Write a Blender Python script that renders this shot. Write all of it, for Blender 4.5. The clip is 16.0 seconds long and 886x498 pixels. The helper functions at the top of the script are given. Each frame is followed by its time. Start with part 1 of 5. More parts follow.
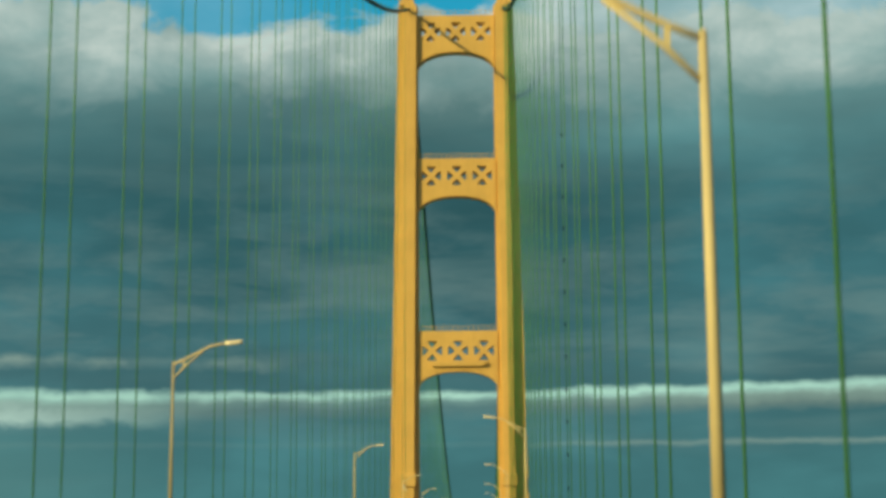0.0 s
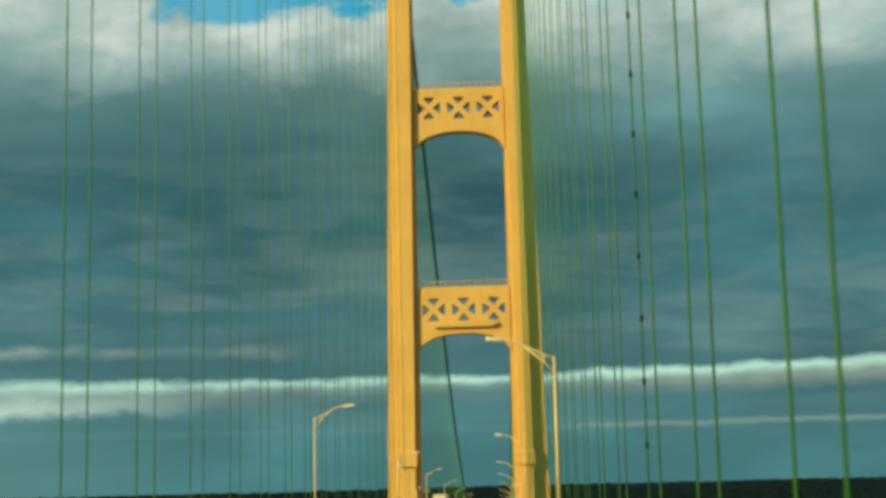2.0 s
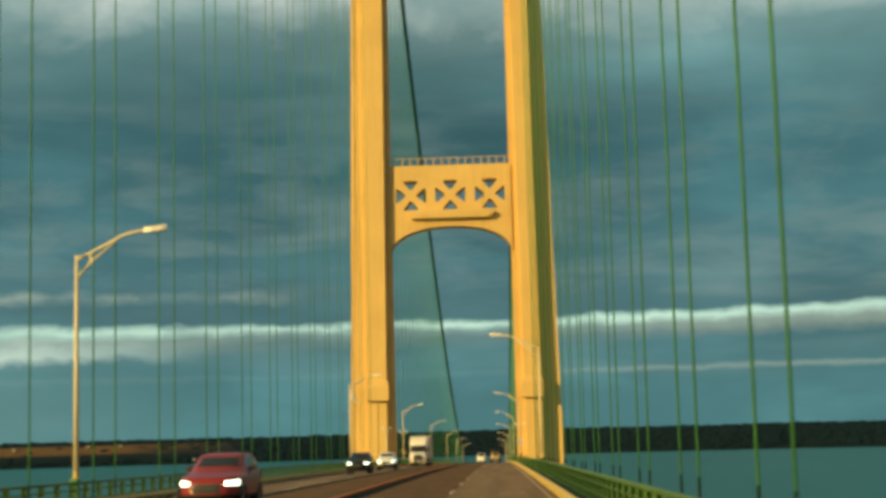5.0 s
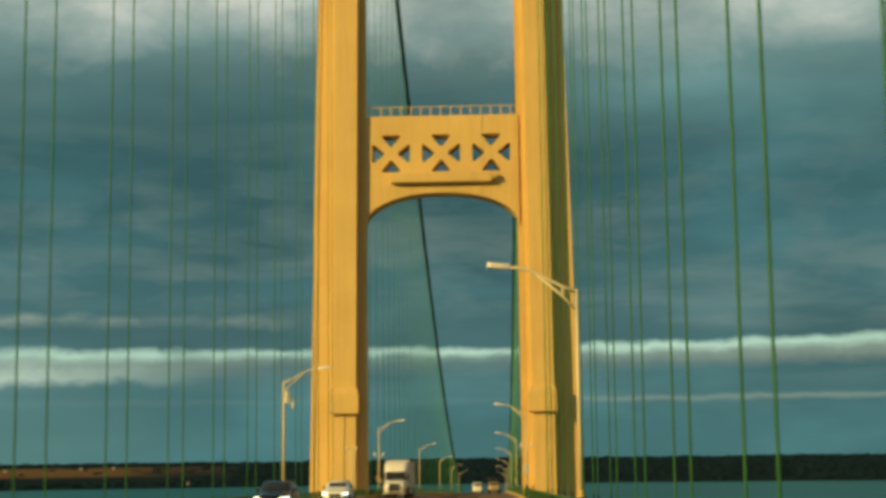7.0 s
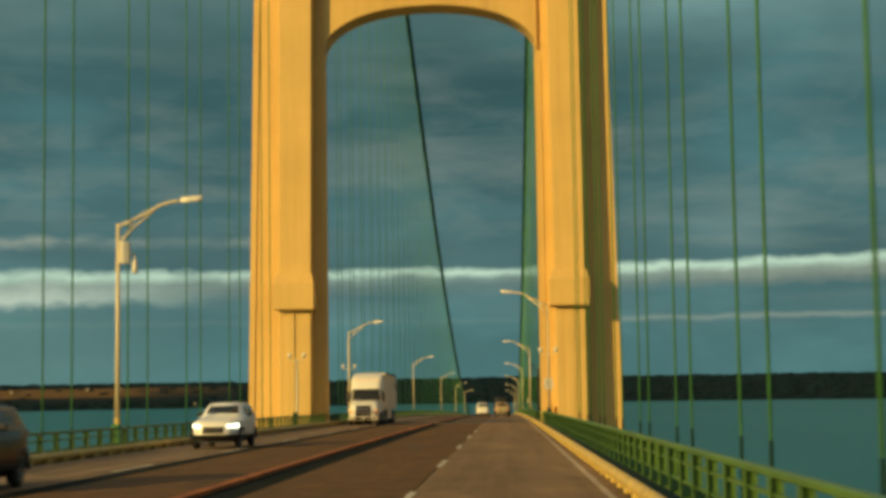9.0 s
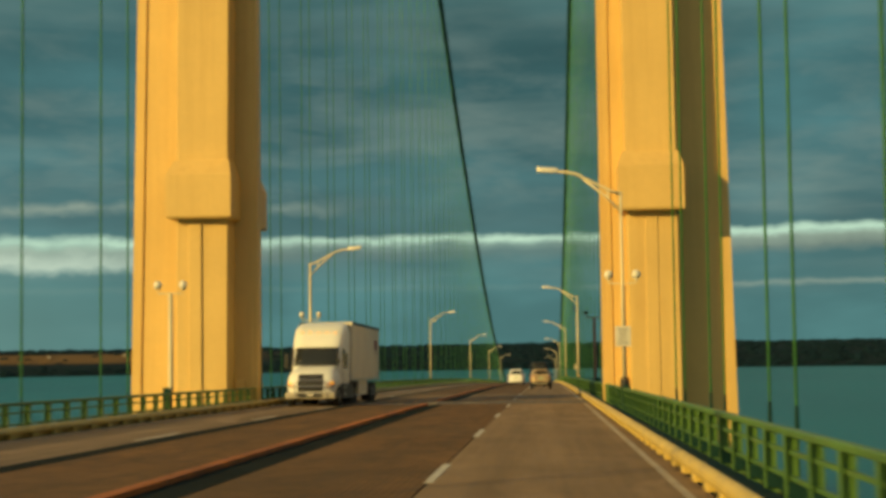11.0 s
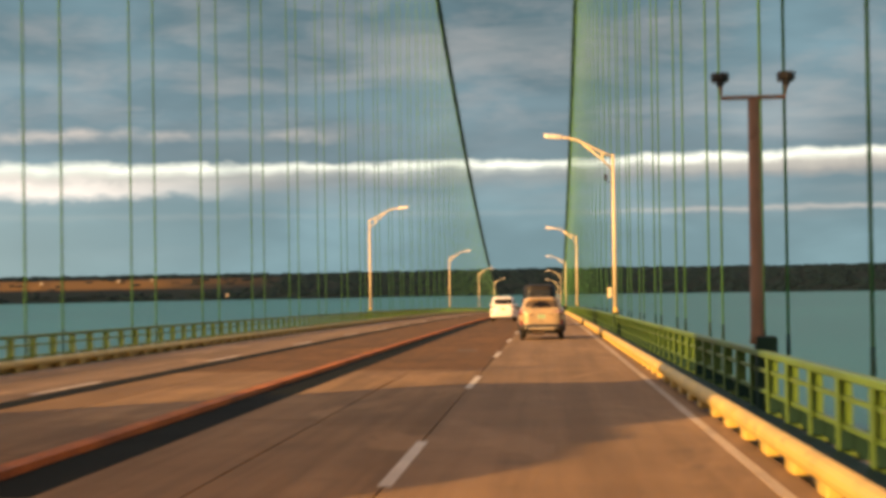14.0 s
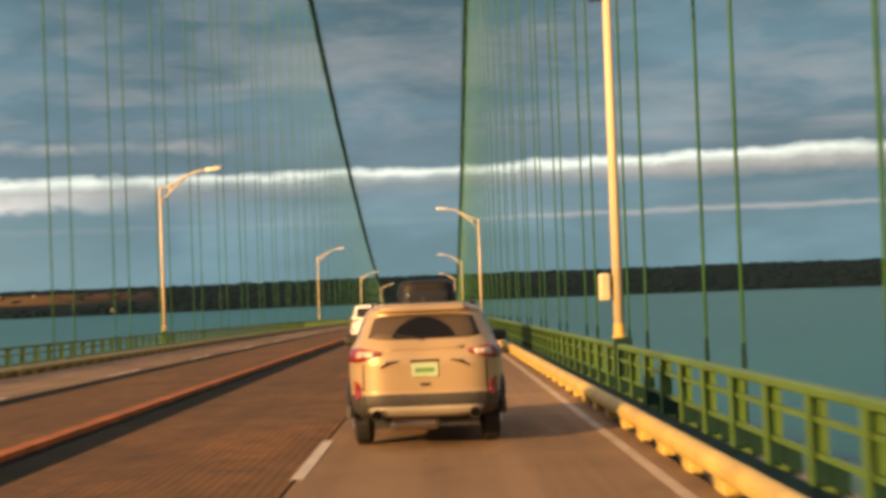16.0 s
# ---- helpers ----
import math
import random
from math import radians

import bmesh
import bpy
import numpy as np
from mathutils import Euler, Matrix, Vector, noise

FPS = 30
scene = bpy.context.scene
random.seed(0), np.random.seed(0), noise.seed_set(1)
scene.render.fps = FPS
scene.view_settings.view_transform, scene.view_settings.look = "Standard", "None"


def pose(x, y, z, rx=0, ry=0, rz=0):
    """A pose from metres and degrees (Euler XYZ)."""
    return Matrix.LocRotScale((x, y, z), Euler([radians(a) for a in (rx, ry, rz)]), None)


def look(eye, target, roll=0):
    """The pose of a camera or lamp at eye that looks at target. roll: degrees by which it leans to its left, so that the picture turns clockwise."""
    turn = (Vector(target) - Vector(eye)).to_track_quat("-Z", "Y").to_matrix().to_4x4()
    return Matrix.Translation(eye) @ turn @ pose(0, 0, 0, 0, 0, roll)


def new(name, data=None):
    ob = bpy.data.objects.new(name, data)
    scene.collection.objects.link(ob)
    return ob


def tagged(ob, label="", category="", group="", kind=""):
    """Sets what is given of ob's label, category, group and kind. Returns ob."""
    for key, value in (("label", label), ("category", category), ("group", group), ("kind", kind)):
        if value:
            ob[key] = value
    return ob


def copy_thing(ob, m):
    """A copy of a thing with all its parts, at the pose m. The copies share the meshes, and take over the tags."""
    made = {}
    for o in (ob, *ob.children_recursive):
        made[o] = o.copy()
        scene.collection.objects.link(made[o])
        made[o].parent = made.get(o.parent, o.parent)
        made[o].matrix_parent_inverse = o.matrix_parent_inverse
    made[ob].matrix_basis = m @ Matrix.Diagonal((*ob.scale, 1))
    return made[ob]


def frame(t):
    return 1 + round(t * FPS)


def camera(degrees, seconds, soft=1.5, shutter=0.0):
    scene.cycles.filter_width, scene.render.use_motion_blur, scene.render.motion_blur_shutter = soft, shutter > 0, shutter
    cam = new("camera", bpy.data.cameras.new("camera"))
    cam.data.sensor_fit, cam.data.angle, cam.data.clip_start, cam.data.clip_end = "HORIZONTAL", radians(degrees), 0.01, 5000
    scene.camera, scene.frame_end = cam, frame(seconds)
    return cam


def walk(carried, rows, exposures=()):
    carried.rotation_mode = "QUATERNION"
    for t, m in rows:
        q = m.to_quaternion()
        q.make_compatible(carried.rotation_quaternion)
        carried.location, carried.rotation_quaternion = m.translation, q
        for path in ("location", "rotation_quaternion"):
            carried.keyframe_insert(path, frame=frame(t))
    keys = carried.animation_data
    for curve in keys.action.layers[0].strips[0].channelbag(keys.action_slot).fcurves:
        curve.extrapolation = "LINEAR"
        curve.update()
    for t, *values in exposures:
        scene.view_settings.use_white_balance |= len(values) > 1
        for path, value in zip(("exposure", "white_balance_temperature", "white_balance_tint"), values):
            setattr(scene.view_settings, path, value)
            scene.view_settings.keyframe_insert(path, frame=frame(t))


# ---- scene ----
# World: x to the right across the bridge, y along it, z up; the tower stands at y = 0, where the roadway is at z = 0.
cam = camera(32.94, 16.0, soft=3.8, shutter=0.4)

PATH = [
    (0.0, 5.40, -316.80, 6.38, 1.53, 9.46, -0.37), (0.5, 5.48, -305.90, 6.27, 1.61, 9.35, -0.54),
    (1.0, 5.57, -294.87, 6.16, 1.80, 9.19, -0.73), (1.5, 5.70, -283.82, 6.05, 1.91, 9.07, -1.08),
    (2.0, 5.82, -272.72, 5.93, 1.96, 8.88, -1.41), (2.5, 5.90, -261.56, 5.80, 1.85, 8.45, -1.78),
    (3.0, 5.95, -250.58, 5.67, 1.75, 7.86, -2.02), (3.5, 5.95, -239.59, 5.53, 1.70, 7.07, -2.15),
    (6.0, 5.54, -184.34, 4.81, 2.01, 6.76, -0.85), (6.5, 5.55, -173.01, 4.65, 1.98, 7.40, -0.68),
    (7.0, 5.58, -161.61, 4.48, 1.95, 7.82, -0.69), (7.5, 5.58, -150.24, 4.31, 1.94, 7.58, -0.91),
    (8.0, 5.57, -138.95, 4.13, 1.98, 6.90, -0.93), (8.5, 5.54, -127.74, 3.96, 2.06, 5.95, -1.05),
    (9.0, 5.57, -116.52, 3.78, 2.32, 4.79, -0.85), (9.2, 5.57, -112.04, 3.70, 2.44, 4.42, -0.82),
    (11.3, 5.55, -64.76, 2.86, 4.06, 3.38, -0.85), (11.5, 5.54, -60.29, 2.78, 4.18, 3.24, -0.95),
    (12.0, 5.50, -49.21, 2.59, 4.47, 2.83, -1.41), (12.5, 5.46, -38.24, 2.40, 4.51, 2.40, -1.96),
    (13.0, 5.41, -27.39, 2.18, 4.77, 1.86, -1.90), (13.5, 5.37, -16.59, 2.00, 4.46, 1.36, -1.02),
    (14.0, 5.34, -5.88, 1.81, 3.93, 0.69, -0.88), (14.5, 5.29, 4.70, 1.58, 2.63, 0.33, -0.80),
    (15.0, 5.29, 15.19, 1.34, 1.00, 0.43, -1.20), (15.5, 5.30, 25.58, 1.11, 0.87, 0.24, -1.20),
    (16.0, 5.32, 36.00, 0.91, -0.21, 0.89, -2.19),
]


def eye(x, y, z, yaw, pitch, roll):
    a, p = radians(yaw), radians(pitch)
    way = Vector((-math.sin(a) * math.cos(p), math.cos(a) * math.cos(p), math.sin(p)))
    place = Vector((x, y, z))
    return look(place, place + way * 10, roll)


EXPOSURES = [(0.0, -0.66, 5650, -31), (1.0, -0.46, 5760, -27), (2.0, -0.50, 5850, -28), (3.5, -0.38, 6150, -19), (5.8, -0.44, 6180, -21), (6.1, -0.50, 6190, -21), (6.6, -0.64, 6230, -21), (7.0, -0.67, 6260, -23), (8.5, -0.62, 6560, -18), (11.5, -0.49, 6420, -23), (12.5, -0.37, 6250, -23),
             (13.0, -0.20, 6300, -14), (13.5, -0.02, 6600, 1), (13.9, 0.38, 7300, 18), (14.6, 0.46, 7400, 22), (15.2, 0.29, 7100, 19), (16.0, 0.17, 6920, 17)]
walk(cam, [(t, eye(*r)) for t, *r in PATH], exposures=EXPOSURES)

# ---- light: a low evening sun behind the camera's left shoulder, under a deck of cloud ----
SUN_EL = 16.5
SUN_WAY = Vector((0.714, 0.700, -math.tan(radians(SUN_EL)))).normalized()
lamp = bpy.data.lights.new("sun", "SUN")
lamp.energy, lamp.angle, lamp.color = 6.7, radians(1.0), (1.0, 0.60, 0.215)
sun = new("sun", lamp)
sun.matrix_world = Matrix.Translation((0, 0, 300)) @ SUN_WAY.to_track_quat("-Z", "Y").to_matrix().to_4x4()


class Nodes:
    """Short hand for node trees."""

    def __init__(self, tree):
        self.t, self.n, self.l = tree, tree.nodes, tree.links
        self.n.clear()

    def add(self, kind, **sets):
        node = self.n.new(kind)
        for key, value in sets.items():
            self.put(node.inputs[key], value)
        return node

    def put(self, socket, value):
        if isinstance(value, bpy.types.NodeSocket):
            self.l.new(value, socket)
        else:
            socket.default_value = value

    def math(self, op, a, b=0.0, c=0.0, clamp=False):
        node = self.n.new("ShaderNodeMath")
        node.operation, node.use_clamp = op, clamp
        for i, v in enumerate((a, b, c)):
            self.put(node.inputs[i], v)
        return node.outputs[0]

    def ramp(self, fac, stops, mode="LINEAR"):
        node = self.n.new("ShaderNodeValToRGB")
        self.put(node.inputs[0], fac)
        r = node.color_ramp
        r.interpolation = mode
        while len(r.elements) < len(stops):
            r.elements.new(0.5)
        for e, (p, c) in zip(r.elements, stops):
            e.position = p
            e.color = (c, c, c, 1) if isinstance(c, (int, float)) else (*c, 1)
        return node.outputs[0]

    def noise(self, vec, scale, detail=4.0, rough=0.55, distort=0.0):
        node = self.n.new("ShaderNodeTexNoise")
        self.put(node.inputs["Vector"], vec)
        for k, v in (("Scale", scale), ("Detail", detail), ("Roughness", rough), ("Distortion", distort)):
            self.put(node.inputs[k], v)
        return node.outputs["Fac"]

    def mix(self, fac, a, b, mode="MIX"):
        node = self.n.new("ShaderNodeMix")
        node.data_type, node.blend_type = "RGBA", mode
        self.put(node.inputs["Factor"], fac)
        ins = [s for s in node.inputs if s.type == "RGBA"]
        for s, v in zip(ins, (a, b)):
            self.put(s, v if isinstance(v, bpy.types.NodeSocket) else (*v, 1))
        return [s for s in node.outputs if s.type == "RGBA"][0]

    def xyz(self, x, y, z):
        node = self.n.new("ShaderNodeCombineXYZ")
        for s, v in zip(node.inputs, (x, y, z)):
            self.put(s, v)
        return node.outputs[0]


world = bpy.data.worlds.new("sky")
scene.world = world
world.use_nodes = True
N = Nodes(world.node_tree)
way = N.add("ShaderNodeTexCoord").outputs["Generated"]
sep = N.add("ShaderNodeSeparateXYZ", Vector=way)
dx, dy, dz = sep.outputs
el = N.math("MULTIPLY", N.math("ARCSINE", dz), 57.2958)          # degrees above the horizon
az = N.math("MULTIPLY", N.math("ARCTAN2", dx, dy), 57.2958)      # degrees to the right of the bridge
air = N.add("ShaderNodeTexSky")
air.sky_type, air.sun_disc = "NISHITA", False
air.sun_elevation, air.sun_rotation = radians(SUN_EL), math.atan2(-SUN_WAY.x, -SUN_WAY.y)
sky = air.outputs[0]
clear = N.mix(1.0, sky, (0.10, 0.10, 0.10), "MULTIPLY")
# large soft shapes, drawn out sideways, and finer wisps
stretch = N.xyz(N.math("MULTIPLY", az, 0.045), N.math("MULTIPLY", el, 0.17), 3.1)
big = N.noise(stretch, 1.3, 5.0, 0.48, 0.1)
fine = N.noise(N.xyz(N.math("MULTIPLY", az, 0.10), N.math("MULTIPLY", el, 0.26), 7.7), 1.5, 4.5, 0.48, 0.15)
puff = N.noise(N.xyz(N.math("MULTIPLY", az, 0.30), N.math("MULTIPLY", el, 0.42), 1.2), 1.0, 6.0, 0.6, 0.6)
wob = N.math("MULTIPLY", N.math("SUBTRACT", big, 0.5), 3.0)
el2 = N.math("ADD", el, wob)
grey = N.ramp(N.math("DIVIDE", el2, 30.0, clamp=True), [
    (0.0, (0.138, 0.255, 0.296)), (0.08, (0.134, 0.238, 0.280)), (0.15, (0.127, 0.208, 0.248)), (0.233, (0.106, 0.189, 0.230)), (0.30, (0.083, 0.158, 0.194)),
    (0.383, (0.077, 0.146, 0.178)), (0.46, (0.146, 0.225, 0.256)), (0.53, (0.268, 0.340, 0.366)), (0.61, (0.362, 0.418, 0.440)), (0.80, (0.22, 0.205, 0.19)), (1.0, (0.18, 0.17, 0.16))])
shade = N.ramp(fine, [(0.26, 0.84), (0.50, 1.0), (0.74, 1.32)])
flank = N.ramp(N.math("DIVIDE", N.math("ADD", az, 20.0), 40.0, clamp=True), [(0.10, 1.22), (0.32, 1.0), (0.56, 1.0), (0.74, 1.42), (1.0, 1.42)])
cloud = N.mix(1.0, grey, shade, "MULTIPLY")
lift = N.math("MULTIPLY", N.ramp(N.math("DIVIDE", N.math("ADD", az, 30.0), 20.0, clamp=True), [(0.45, 1.0), (1.0, 0.0)]), N.ramp(N.math("DIVIDE", el, 10.0, clamp=True), [(0.0, 1.0), (0.2, 0.8), (0.38, 0.0)]))
cloud = N.mix(N.math("MULTIPLY", lift, 0.5), cloud, (0.30, 0.44, 0.45))
cloud = N.mix(N.ramp(N.math("DIVIDE", el, 20.0, clamp=True), [(0.22, 0.0), (0.36, 1.0)]), cloud, N.mix(1.0, cloud, flank, "MULTIPLY"))
# pale torn streaks, drawn out sideways
torn = N.noise(N.xyz(N.math("MULTIPLY", az, 0.09), N.math("MULTIPLY", el, 0.55), 4.4), 1.0, 4.0, 0.5, 0.3)
belt = N.ramp(N.math("DIVIDE", el, 20.0, clamp=True), [(0.0, 0.0), (0.06, 0.10), (0.20, 0.35), (0.26, 0.75), (0.36, 0.45), (0.58, 0.18), (0.9, 0.15)])
cloud = N.mix(N.math("MULTIPLY", N.ramp(torn, [(0.52, 0.0), (0.68, 0.8)]), belt), cloud, (0.38, 0.42, 0.43))
small = N.noise(N.xyz(N.math("MULTIPLY", az, 0.28), N.math("MULTIPLY", el, 0.85), 6.1), 1.0, 5.0, 0.58, 0.3)
zone = N.ramp(N.math("DIVIDE", el, 20.0, clamp=True), [(0.21, 0.0), (0.30, 0.38), (0.48, 0.32), (0.62, 0.08), (1.0, 0.05)])
cloud = N.mix(N.math("MULTIPLY", N.ramp(small, [(0.46, 0.0), (0.70, 1.0)]), zone), cloud, (0.36, 0.38, 0.39))
# the long bright gap under the cloud deck: ragged, thinner ahead, broader to the sides
ragged = N.noise(N.xyz(N.math("MULTIPLY", az, 0.75), N.math("MULTIPLY", el, 1.1), 2.7), 1.0, 5.0, 0.55, 0.1)
edge = N.math("MULTIPLY", N.math("SUBTRACT", puff, 0.5), 0.9)
rag = N.math("MULTIPLY", N.math("SUBTRACT", ragged, 0.5), 0.55)
mid = N.math("ADD", 3.88, N.math("MULTIPLY", az, 0.008))
off = N.math("ADD", N.math("ADD", N.math("SUBTRACT", el, mid), N.math("MULTIPLY", edge, 0.22)), rag)
thin = N.ramp(N.math("DIVIDE", N.math("ADD", az, 30.0), 60.0, clamp=True), [(0.20, 0.38), (0.38, 0.60), (0.50, 0.62), (0.58, 0.50), (0.8, 0.46)])
gap = N.ramp(N.math("ADD", N.math("MULTIPLY", off, thin), 0.5, clamp=True),
             [(0.22, 0.0), (0.38, 0.16), (0.46, 0.60), (0.52, 1.0), (0.565, 0.85), (0.66, 0.0)])
gap = N.math("MULTIPLY", gap, N.ramp(N.noise(N.xyz(N.math("MULTIPLY", az, 0.22), 0.0, 5.5), 1.0, 3.0, 0.6), [(0.34, 0.55), (0.58, 1.0)]))
warm = N.ramp(N.math("ADD", N.math("MULTIPLY", N.math("ADD", off, N.math("MULTIPLY", edge, 0.5)), 0.5), 0.5, clamp=True), [(0.05, 0.0), (0.24, 0.75), (0.42, 0.9), (0.52, 0.0)])
warm = N.math("MULTIPLY", warm, N.ramp(N.math("DIVIDE", N.math("ADD", az, 20.0), 40.0, clamp=True), [(0.0, 0.75), (0.30, 0.30), (0.50, 0.30), (0.70, 0.80)]))
cloud = N.mix(warm, cloud, (0.42, 0.40, 0.36))
cloud = N.mix(gap, cloud, (0.93, 1.05, 0.93))
# a glow below it far to the left, a thin streak below it to the right
low = N.math("MULTIPLY", N.ramp(N.math("DIVIDE", N.math("ADD", az, 40.0), 40.0, clamp=True), [(0.55, 1.0), (0.74, 0.0)]),
             N.ramp(N.math("ADD", N.math("MULTIPLY", N.math("ADD", N.math("ADD", N.math("SUBTRACT", el, 3.05), N.math("MULTIPLY", rag, 1.6)), edge), 0.6), 0.5, clamp=True),
                    [(0.2, 0.0), (0.45, 0.9), (0.62, 0.7), (0.85, 0.0)]))
cloud = N.mix(low, cloud, (0.88, 0.88, 0.82))
under = N.ramp(N.math("ADD", N.math("MULTIPLY", N.math("ADD", N.math("SUBTRACT", el, 2.05), N.math("MULTIPLY", rag, 0.7)), 1.1), 0.5, clamp=True), [(0.30, 0.0), (0.5, 0.6), (0.66, 0.0)])
cloud = N.mix(N.math("MULTIPLY", under, N.ramp(N.math("DIVIDE", az, 20.0, clamp=True), [(0.02, 0.15), (0.20, 0.8), (0.6, 1.0)])), cloud, (0.50, 0.50, 0.47))
# a paler streak above it on the far left, and the sunlit cloud tops with blue sky over them
s_off = N.math("ADD", N.math("SUBTRACT", el, 5.1), N.math("ADD", N.math("MULTIPLY", edge, 0.8), rag))
streak = N.ramp(N.math("ADD", N.math("MULTIPLY", s_off, 0.7), 0.5, clamp=True), [(0.25, 0.0), (0.5, 0.75), (0.7, 0.0)])
where = N.ramp(N.math("DIVIDE", N.math("ADD", az, 30.0), 40.0, clamp=True), [(0.0, 0.6), (0.38, 1.0), (0.50, 0.7), (0.58, 0.0)])
where = N.math("MULTIPLY", where, N.ramp(N.noise(N.xyz(N.math("MULTIPLY", az, 0.45), N.math("MULTIPLY", el, 0.5), 8.8), 1.0, 3.0, 0.5), [(0.36, 0.25), (0.60, 1.0)]))
cloud = N.mix(N.math("MULTIPLY", streak, where), cloud, (0.62, 0.59, 0.54))
heap = N.noise(N.xyz(N.math("MULTIPLY", az, 0.19), N.math("MULTIPLY", el, 0.30), 1.2), 1.0, 7.0, 0.6, 0.3)
top = N.math("ADD", N.math("SUBTRACT", el, 17.3), N.math("MULTIPLY", N.math("SUBTRACT", heap, 0.5), 6.0))
lit = N.ramp(N.math("ADD", N.math("MULTIPLY", top, 0.20), 0.5, clamp=True), [(0.0, 0.0), (0.30, 0.45), (0.52, 1.0), (1.0, 1.0)])
bil = N.noise(N.xyz(N.math("MULTIPLY", az, 0.26), N.math("MULTIPLY", el, 0.45), 9.4), 0.75, 4.5, 0.55, 0.2)
high = N.ramp(N.math("DIVIDE", el, 60.0, clamp=True), [(0.36, 1.0), (0.55, 0.25), (1.0, 0.12)])
cloud = N.mix(N.math("MULTIPLY", N.math("MULTIPLY", lit, high), N.ramp(bil, [(0.32, 0.20), (0.62, 0.95)])), cloud, (1.12, 0.95, 0.96))
hole = N.ramp(N.math("ADD", N.math("MULTIPLY", top, 0.5), 0.5, clamp=True), [(0.68, 0.0), (0.94, 1.0)])
side = N.ramp(N.math("DIVIDE", N.math("ADD", az, 20.0), 40.0, clamp=True), [(0.10, 0.7), (0.40, 1.0), (0.50, 1.0), (0.56, 0.10), (1.0, 0.4)])
final = N.mix(N.math("MULTIPLY", N.math("MULTIPLY", hole, side), high), cloud, N.mix(0.75, clear, (0.12, 0.58, 1.0)))
# darker away from the sunset, off to the right
final = N.mix(1.0, final, N.ramp(dx, [(0.45, 1.0), (0.78, 0.42)]), "MULTIPLY")
# the evening glow round the sun, behind the camera
toward = N.math("ADD", N.math("MULTIPLY", dx, -SUN_WAY.x), N.math("ADD", N.math("MULTIPLY", dy, -SUN_WAY.y), N.math("MULTIPLY", dz, -SUN_WAY.z)))
final = N.mix(1.0, final, N.mix(N.ramp(toward, [(0.15, 0.0), (0.95, 1.0)]), (0.0, 0.0, 0.0), (0.50, 0.27, 0.12)), "ADD")
back = N.add("ShaderNodeBackground", Color=final, Strength=1.0)
N.l.new(back.outputs[0], N.add("ShaderNodeOutputWorld").inputs["Surface"])


# ---- materials ----
def material(name, colour, rough=0.6, metal=0.0, vary=0.25, scale=1.0, bump=0.1, spots=None, streaks=0.0, spec=0.5, each=0.0, fine=30.0, tracks=0.0):
    """Paint, asphalt and so on: two scales of mottling, stains of a second colour, runs down the face, and fine relief."""
    m = bpy.data.materials.new(name)
    m.use_nodes = True
    n = Nodes(m.node_tree)
    p = n.add("ShaderNodeTexCoord").outputs["Object"]
    large = n.noise(p, 0.35 * scale, 5.0, 0.6)
    small = n.noise(p, fine * scale, 3.0, 0.6)
    dark = tuple(c * (1 - vary) for c in colour)
    light = tuple(min(1.0, c * (1 + vary)) for c in colour)
    c = n.mix(n.ramp(large, [(0.3, 0.0), (0.7, 1.0)]), dark, light)
    c = n.mix(n.math("MULTIPLY", n.ramp(small, [(0.35, 1.0), (0.65, 0.0)]), vary), c, tuple(v * 0.6 for v in colour))
    if spots:
        c = n.mix(n.ramp(n.noise(p, 1.3 * scale, 8.0, 0.7, 0.5), [(0.56, 0.0), (0.70, 0.75)]), c, spots)
    if streaks:
        s = n.add("ShaderNodeMapping", Vector=p, Scale=(2.2, 2.2, 0.09)).outputs[0]
        runs = n.ramp(n.noise(s, 1.2, 5.0, 0.6), [(0.48, 0.0), (0.72, 1.0)])
        c = n.mix(n.math("MULTIPLY", runs, streaks), c, tuple(v * w for v, w in zip(colour, (0.62, 0.5, 0.38))))
    if tracks:
        worn = n.noise(n.add("ShaderNodeMapping", Vector=p, Scale=(1.4, 0.035, 1.0)).outputs[0], 1.0, 6.0, 0.65)
        patch = n.noise(n.add("ShaderNodeMapping", Vector=p, Scale=(0.5, 0.12, 1.0)).outputs[0], 1.0, 4.0, 0.6, 0.6)
        c = n.mix(n.math("MULTIPLY", n.ramp(worn, [(0.42, 0.0), (0.62, 1.0)]), tracks), c, tuple(v * 0.42 for v in colour))
        c = n.mix(n.math("MULTIPLY", n.ramp(patch, [(0.56, 0.0), (0.62, 1.0)]), tracks * 0.8), c, tuple(min(1.0, v * 1.45) for v in colour))
    if each:
        info = n.add("ShaderNodeObjectInfo").outputs["Random"]
        c = n.mix(n.math("MULTIPLY", info, each), c, tuple(v * 0.5 for v in colour))
    b = n.add("ShaderNodeBump", Strength=bump, Distance=0.02, Height=n.math("ADD", n.math("MULTIPLY", large, 0.6), small))
    r = n.math("ADD", rough - 0.08, n.math("MULTIPLY", large, 0.16))
    d = n.add("ShaderNodeBsdfPrincipled", **{"Base Color": c, "Roughness": r, "Metallic": metal, "Normal": b.outputs[0]})
    d.inputs["Specular IOR Level"].default_value = spec
    n.l.new(d.outputs[0], n.add("ShaderNodeOutputMaterial").inputs["Surface"])
    return m


def glowing(name, colour, strength):
    m = bpy.data.materials.new(name)
    m.use_nodes = True
    n = Nodes(m.node_tree)
    d = n.add("ShaderNodeBsdfPrincipled", **{"Base Color": (*colour, 1), "Emission Color": (*colour, 1), "Emission Strength": strength, "Roughness": 0.3})
    n.l.new(d.outputs[0], n.add("ShaderNodeOutputMaterial").inputs["Surface"])
    return m


